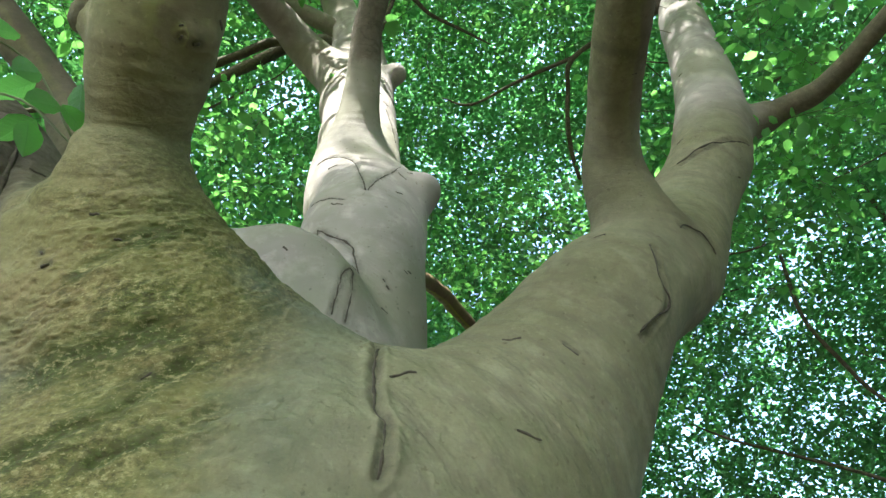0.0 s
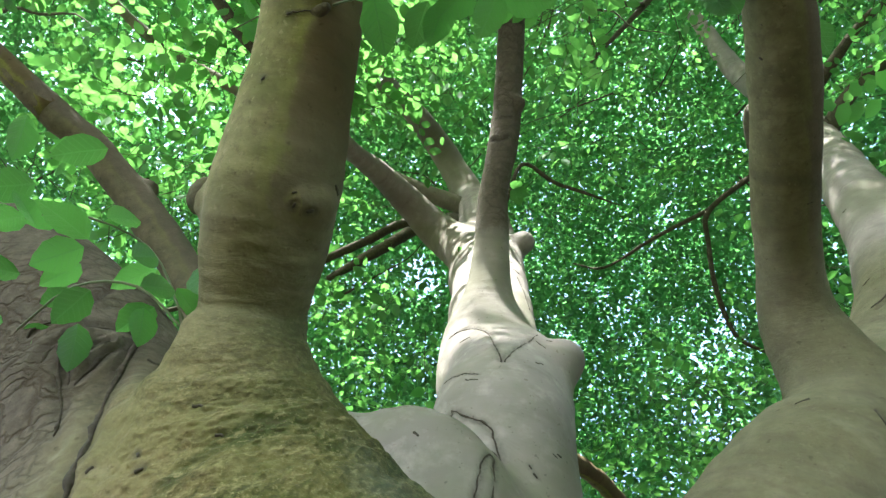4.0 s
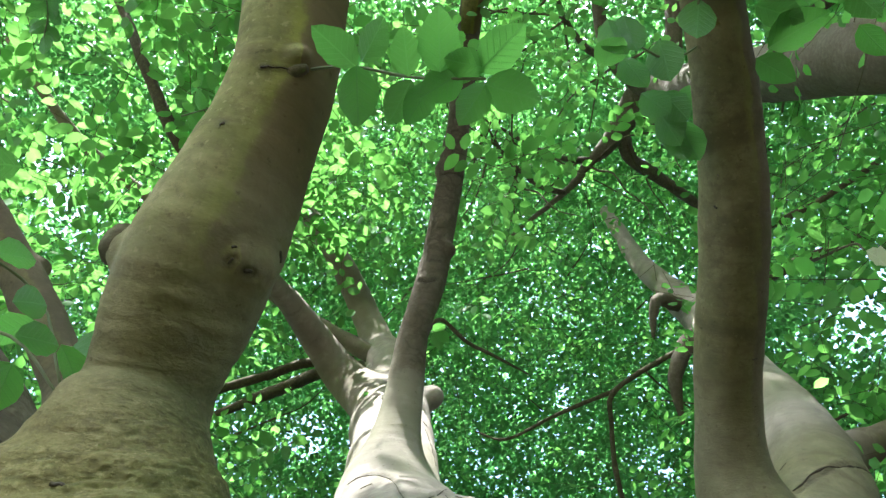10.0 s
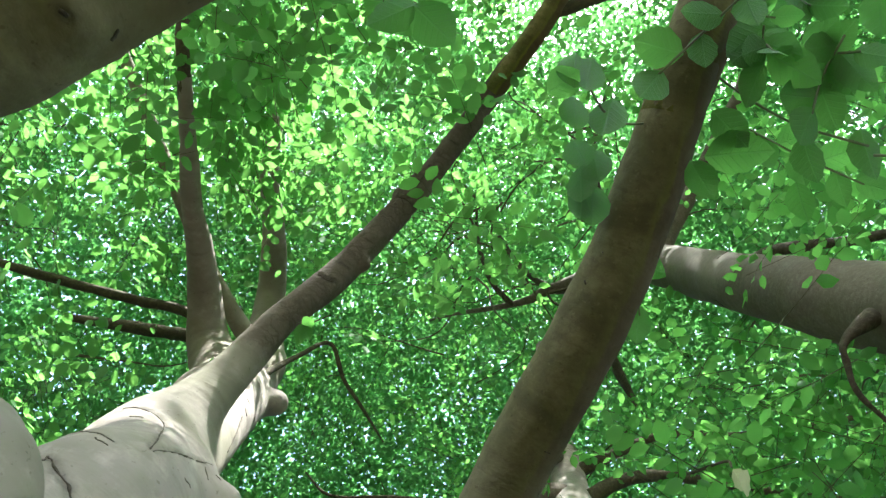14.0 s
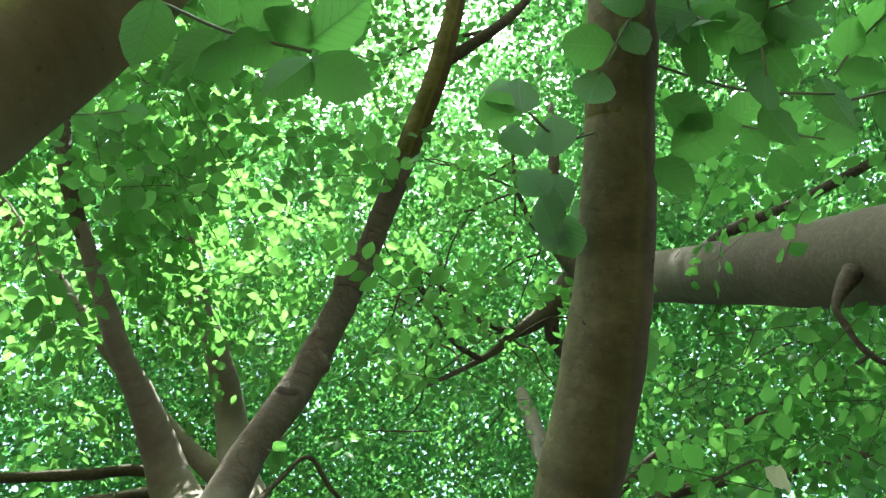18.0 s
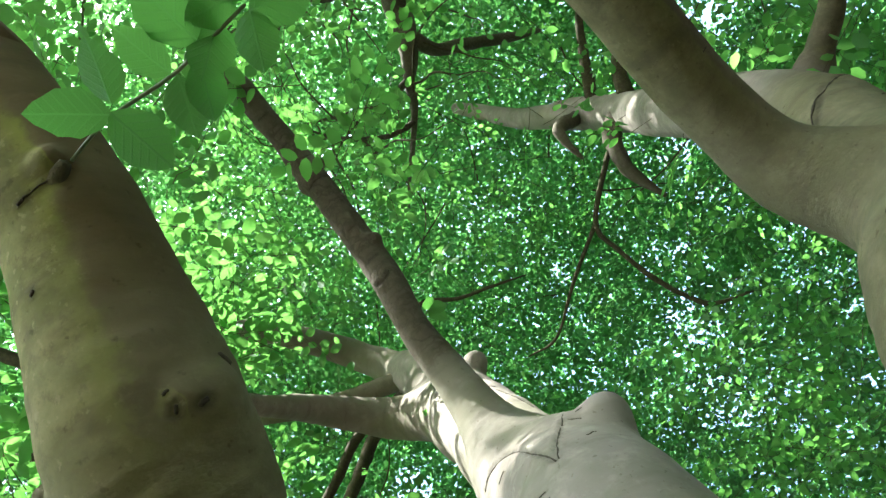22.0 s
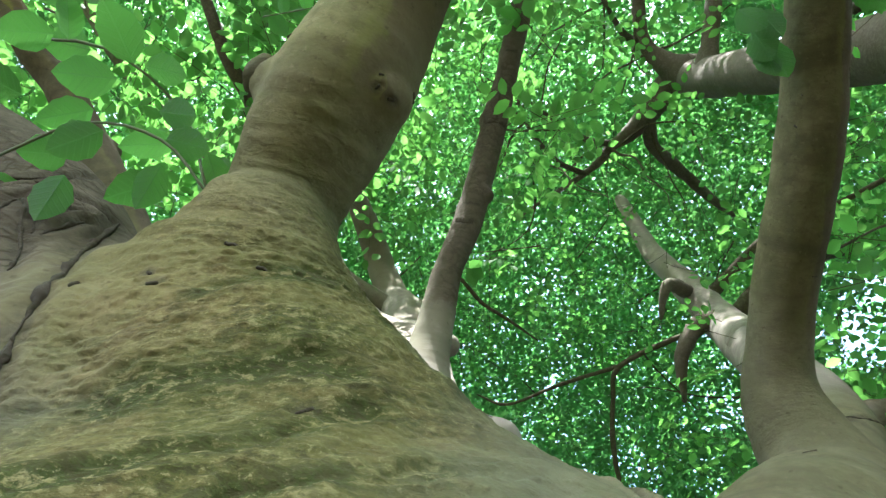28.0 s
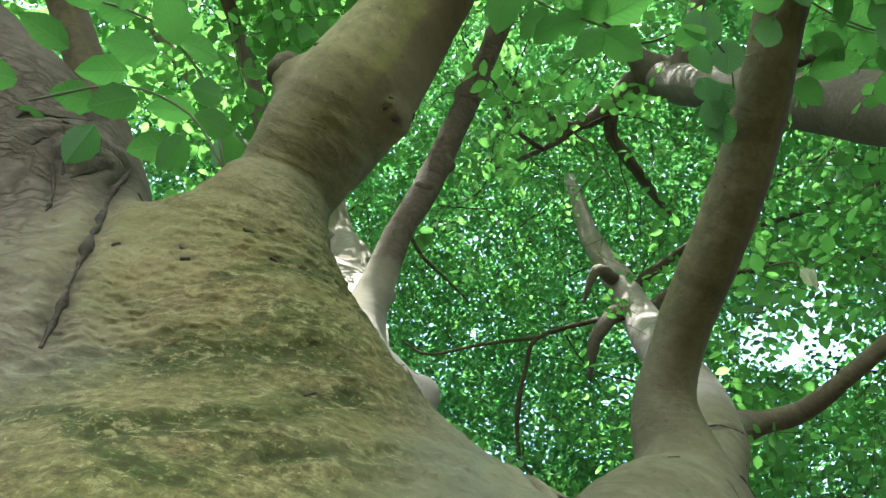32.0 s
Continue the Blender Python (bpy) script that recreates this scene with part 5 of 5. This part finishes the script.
foliage("crown", behind, rng, back_root, 0.2, far_leaf(), M_LEAF_FAR, 1.0, "farthest leafy crowns", 9)
# unseen foliage added round the open side, below the crowns, to block sky light
low = rng.normal(0, 1, (40000, 3))
low[:, 2] = rng.uniform(-0.05, 0.75, len(low)) * np.hypot(low[:, 0], low[:, 1])
low /= np.linalg.norm(low, axis=1)[:, None]
low = low[(low[:, :2] @ np.array((0.94, -0.34)) / np.hypot(low[:, 0], low[:, 1]) > 0.1) & (low[:, 2] < 0.56) & ((low[:, 1] < 0.25) | (low[:, 2] < 0.2))][:5200]
foliage("crown", behind, rng, low * rng.uniform(13, 16, (len(low), 1)) + (0, 0.8, 1.5), 0.22, far_leaf(), M_LEAF_FAR, 1.0, "unseen foliage added to block side light", 9)
high_root = holed(thinned(opened(dome(rng, 29500, 7.0, 10.5, 0.22, 0.7, 0.3, -0.62, 31), GAPS, rng), 1.0, rng), 0.15, rng)
foliage("crown", beech, rng, high_root, 0.07, far_leaf(), M_LEAF_FAR, 0.4, "dense green leaf canopy", 10)
up_root = holed(opened(dome(rng, 4600, 5.2, 7.4, 0.66, 0.82, 0.3, 0.0, 21), GAPS, rng), 0.05, rng)
lift = (up_root[:, 2] - 1.8) / np.linalg.norm(up_root - np.array((0, 0.4, 1.8)), axis=1)
up_root = up_root[(up_root[:, 0] < 0.1) | (lift > 0.88) | (rng.random(len(up_root)) < 0.06)]
foliage("crown", behind, rng, up_root, 0.045, simple_leaf(), M_LEAF_UP, 0.3, "leafy middle canopy", 10, 0.5, 0.0025)
mid_root = np.array([-1.25, 0.25, 4.9]) + rng.normal(0, 1, (950, 3)) * (0.95, 1.0, 0.6)
mid_root = holed(opened(mid_root[(mid_root[:, 2] > 3.7) & (mid_root[:, 0] < -0.5 + 0.15 * rng.normal(0, 1, len(mid_root)))], GAPS[2:4], rng), 0.1, rng)


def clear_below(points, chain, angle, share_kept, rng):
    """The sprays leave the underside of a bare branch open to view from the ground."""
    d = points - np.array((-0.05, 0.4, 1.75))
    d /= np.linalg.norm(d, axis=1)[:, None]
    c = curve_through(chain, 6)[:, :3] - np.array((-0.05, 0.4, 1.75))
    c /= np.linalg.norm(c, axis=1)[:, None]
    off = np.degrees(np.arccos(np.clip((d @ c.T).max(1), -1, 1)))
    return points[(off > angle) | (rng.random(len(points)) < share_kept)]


more = np.array((-0.75, 0.72, 4.8)) + rng.normal(0, 1, (260, 3)) * (0.36, 0.34, 0.3)
more = np.vstack([more, np.array((-0.6, 0.35, 6.2)) + rng.normal(0, 1, (420, 3)) * (0.7, 0.7, 0.4)])
mid_root = np.vstack([mid_root, opened(more[more[:, 2] > 3.95], GAPS[2:4], rng)])
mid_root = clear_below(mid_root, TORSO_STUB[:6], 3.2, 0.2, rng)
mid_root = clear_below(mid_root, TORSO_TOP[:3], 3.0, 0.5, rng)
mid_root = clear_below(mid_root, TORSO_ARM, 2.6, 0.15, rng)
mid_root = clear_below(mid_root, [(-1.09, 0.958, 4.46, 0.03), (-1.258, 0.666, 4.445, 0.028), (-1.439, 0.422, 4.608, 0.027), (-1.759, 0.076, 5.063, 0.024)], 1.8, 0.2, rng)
foliage("leaf_sprays", beech, rng, mid_root, 0.07, full_leaf(), M_LEAF_MID, 0.28, "bright backlit leaf sprays", 8, 0.5, 0.0016)

for name, at, spread, n in (("leaf_sprays", (1.55, 1.0, 3.75), (0.3, 0.3, 0.16), 60), ("leaf_sprays", (1.75, 0.1, 4.5), (0.35, 0.45, 0.3), 90), ("leaf_sprays", (1.3, -0.35, 4.6), (0.3, 0.25, 0.3), 70), ("leaf_sprays", (2.0, 1.5, 4.6), (0.5, 0.5, 0.4), 170), ("leaf_sprays", (1.9, 0.7, 4.7), (0.4, 0.35, 0.3), 100), ("leaf_sprays", (1.75, 2.3, 4.4), (0.4, 0.4, 0.4), 110)):
    root = holed(np.array(at) + rng.normal(0, 1, (n, 3)) * spread, 0.0, rng)
    foliage(name, neighbour, rng, root, 0.06, simple_leaf(), M_LEAF_UP, 0.26, "small green leaf sprays", 8, 0.5, 0.0014)

for at, spread, n in (((0.75, 3.6, 4.75), (0.75, 0.45, 0.4), 300), ((-1.5, 3.0, 4.8), (0.5, 0.4, 0.45), 170)):
    root = np.array(at) + rng.normal(0, 1, (n, 3)) * spread
    foliage("leaf_sprays", behind, rng, root, 0.055, simple_leaf(), M_LEAF_UP, 0.3, "bright understorey leaf sprays", 9, 0.5, 0.0014)

# thin dark branches through the crown
thin_v, thin_f, total = [], [], 0
for i in range(110):
    d = rng.normal(0, 1, 3)
    d[2] = abs(d[2]) + 0.9
    d[1] += 0.3
    d /= np.linalg.norm(d)
    p = np.array((0, 0.6, 1.5)) + d * rng.uniform(4.8, 10)
    if any(np.hypot(*(p[:2] - np.array(q))) < 0.5 for q in ((1.35, 0.4), (-0.4, 1.8), (1.5, 1.9))):
        continue
    way = np.array((rng.normal(), rng.normal(), rng.normal(0.1, 0.25)))
    way /= np.linalg.norm(way)
    line, r = [], rng.uniform(0.006, 0.016)
    for k in range(6):
        line.append((*p, r * (1 - 0.15 * k)))
        p = p + way * rng.uniform(0.15, 0.32)
        way = way + rng.normal(0, 0.28, 3)
        way /= np.linalg.norm(way)
    v, f = tube(line, 5, 3, 0.1, i)
    thin_v.append(v)
    thin_f += [g + total for g in f]
    total += len(v)
part("fine_twig", mesh_of("fine_twig", np.vstack(thin_v), thin_f, M_BARK, None, DARK), beech, "thin dark crown twigs", "stuff")

# ---- leaves close by, one by one ----
NEAR = [mesh_of("leaf", *leaf_template(8, 4, 0.5), M_LEAF_NEAR), mesh_of("leaf", *leaf_template(8, 4, 0.25), M_LEAF_NEAR)]


def near_twig(nodes, leaves, rng):
    """A thin shoot of the beech with its leaves; leaves are pairs of foot and tip."""
    nodes = [(*n[:3], 0.6 * n[3]) for n in nodes]
    twig = part("twig", mesh_of("twig", *tube(nodes, 6, 4, 0.1, len(leaves)), M_SHOOT), beech, "thin green shoot")
    for foot, tip in leaves:
        foot, tip = Vector(foot), Vector(tip)
        way = tip - foot
        up = Vector((rng.normal(0, 0.2), rng.normal(0, 0.2), 1.0))
        fr = frames_of(np.array([way]), np.array([up]))[0]
        m = Matrix(((fr[0][0], fr[1][0], fr[2][0], foot.x), (fr[0][1], fr[1][1], fr[2][1], foot.y), (fr[0][2], fr[1][2], fr[2][2], foot.z), (0, 0, 0, 1)))
        k = way.length
        leaf = new("leaf", NEAR[int(rng.integers(2))])
        leaf.parent = twig
        leaf.matrix_basis = m @ Matrix.Diagonal((k, k * (0.9 + 0.2 * rng.random()), k, 1))
    return twig


def spray_twig(foot, tip, count, rng, size=0.07):
    """A shoot from foot to tip with leaves in two ranks."""
    a, b = np.array(foot), np.array(tip)
    d = b - a
    side = np.cross(d, (0, 0, 1))
    side /= np.linalg.norm(side) + 1e-9
    mid = (a + b) / 2 + (0, 0, 0.02)
    pairs = []
    for i in range(count):
        s = (i + 0.7) / count
        p = a + d * s + (0, 0, 0.08 * s * (1 - s))
        w = d / np.linalg.norm(d) * 0.6 + side * (0.8 if i % 2 else -0.8) * (i < count - 1) + (0, 0, -0.25) + rng.normal(0, 0.18, 3)
        pairs.append((p, p + w / np.linalg.norm(w) * size * (0.8 + 0.4 * rng.random())))
    near_twig([(*a, 0.0022), (*mid, 0.0016), (*b, 0.0009)], pairs, rng)


pairs = [((-0.257, 0.26), (-0.307, 0.211)), ((-0.245, 0.253), (-0.213, 0.2)), ((-0.144, 0.267), (-0.147, 0.185)), ((-0.091, 0.264), (-0.037, 0.206)), ((-0.087, 0.261), (-0.14, 0.25)),
         ((-0.082, 0.283), (-0.013, 0.301)), ((-0.085, 0.283), (-0.119, 0.335)), ((-0.118, 0.269), (-0.17, 0.3)), ((-0.157, 0.284), (-0.189, 0.335)), ((-0.183, 0.281), (-0.212, 0.335)),
         ((-0.254, 0.264), (-0.25, 0.34)), ((-0.186, 0.27), (-0.191, 0.21))]
near_twig([(-0.345, 0.27, 2.6, 0.0022), (-0.265, 0.262, 2.6, 0.0016), (-0.18, 0.275, 2.59, 0.0011), (-0.085, 0.275, 2.575, 0.0009)],
          [((*f, 2.585), (*t, 2.565)) for f, t in pairs], rng)
CLUSTER = [(-0.76, 0.43), (-0.8, 0.47), (-0.68, 0.44), (-0.66, 0.49), (-0.73, 0.5), (-0.63, 0.54), (-0.6, 0.57), (-0.69, 0.59), (-0.74, 0.58), (-0.79, 0.56), (-0.65, 0.63), (-0.6, 0.63), (-0.57, 0.61), (-0.7, 0.38), (-0.73, 0.34), (-0.66, 0.37), (-0.78, 0.4),
           (-0.84, 0.62), (-0.78, 0.66), (-0.9, 0.68), (-0.86, 0.52), (-0.84, 0.46), (-0.92, 0.6), (-0.7, 0.65)]
for k, (lo, hi) in enumerate(((2.36, 2.42), (2.42, 2.47))):
    pairs = []
    for x, y in CLUSTER[k::2]:
        z = rng.uniform(lo, hi)
        way = np.array((x + 0.62, y - 0.56, -0.02)) + rng.normal(0, 0.09, 3)
        way[2] = -abs(way[2]) * 0.5
        way *= rng.uniform(0.056, 0.076) / np.linalg.norm(way)
        pairs.append((np.array((x, y, z)) - way / 2, np.array((x, y, z)) + way / 2))
    near_twig([(-0.56 - 0.01 * k, 0.62, 2.34 + 0.02 * k, 0.0009), (-0.64, 0.57 - 0.03 * k, lo + 0.03, 0.0006), (-0.74, 0.56 - 0.09 * k, lo + 0.03, 0.0005), (-0.86, 0.62 - 0.15 * k, lo + 0.02, 0.0009)], pairs, rng)
for i in range(16):
    p = np.array((-1.2, 0.12, 3.3)) + rng.normal(0, 1, 3) * (0.2, 0.22, 0.14)
    spray_twig(p, p + np.array((rng.normal(0, 0.12), rng.normal(0.02, 0.12), -0.03)), 7, rng, 0.06)
pairs = [((0.365, 0.073), (0.373, 0.145)), ((0.368, 0.055), (0.449, 0.061)), ((0.343, 0.167), (0.41, 0.19)), ((0.371, 0.227), (0.445, 0.174)), ((0.355, 0.248), (0.41, 0.28)), ((0.477, 0.137), (0.525, 0.185)), ((0.506, 0.197), (0.545, 0.24)), ((0.541, 0.084), (0.592, 0.14))]
near_twig([(0.31, 0.1, 2.88, 0.003), (0.38, 0.12, 2.83, 0.002), (0.46, 0.12, 2.82, 0.0015), (0.56, 0.1, 2.8, 0.0009)], [((*f, 2.81), (*t, 2.79)) for f, t in pairs], rng)
pairs = [((0.143, 0.185), (0.158, 0.24)), ((0.118, 0.192), (0.142, 0.245)), ((0.112, 0.26), (0.135, 0.215)), ((0.149, 0.25), (0.179, 0.295)), ((0.204, 0.223), (0.215, 0.285)), ((0.185, 0.307), (0.22, 0.335)), ((0.22, 0.305), (0.25, 0.345)), ((0.217, 0.338), (0.243, 0.385)), ((0.249, 0.353), (0.275, 0.41)), ((0.24, 0.363), (0.254, 0.41))]
near_twig([(0.28, 0.22, 2.84, 0.003), (0.22, 0.25, 2.83, 0.002), (0.15, 0.22, 2.82, 0.0009)], [((*f, 2.84), (*t, 2.79)) for f, t in pairs], rng)
for i in range(16):
    p = np.array((0.42, 0.0, 2.85)) + rng.normal(0, 1, 3) * (0.13, 0.12, 0.1)
    spray_twig(p, p + np.array((rng.normal(0.04, 0.12), rng.normal(0, 0.12), -0.03)), 6, rng)
near_twig([(-0.22, 1.18, 3.86, 0.002), (-0.18, 1.17, 3.85, 0.001)], [((-0.2, 1.175, 3.85), (-0.17, 1.13, 3.82)), ((-0.2, 1.175, 3.85), (-0.15, 1.2, 3.83)), ((-0.2, 1.175, 3.85), (-0.18, 1.24, 3.84))], rng)
pale = tagged(new("dead_leaf", mesh_of("dead_leaf", *leaf_template(6, 4, 1.0), M_LEAF_PALE)), "pale dry leaf caught on a dark branch", "leaf")
pale.matrix_world = Matrix.Translation((1.225, 0.86, 3.87)) @ Euler((0.6, 1.2, 0.6)).to_matrix().to_4x4() @ Matrix.Diagonal((0.09, 0.08, 0.09, 1))
other = copy_thing(pale, Matrix.Translation((1.235, 0.83, 3.82)) @ Euler((-0.4, 0.9, 1.5)).to_matrix().to_4x4())
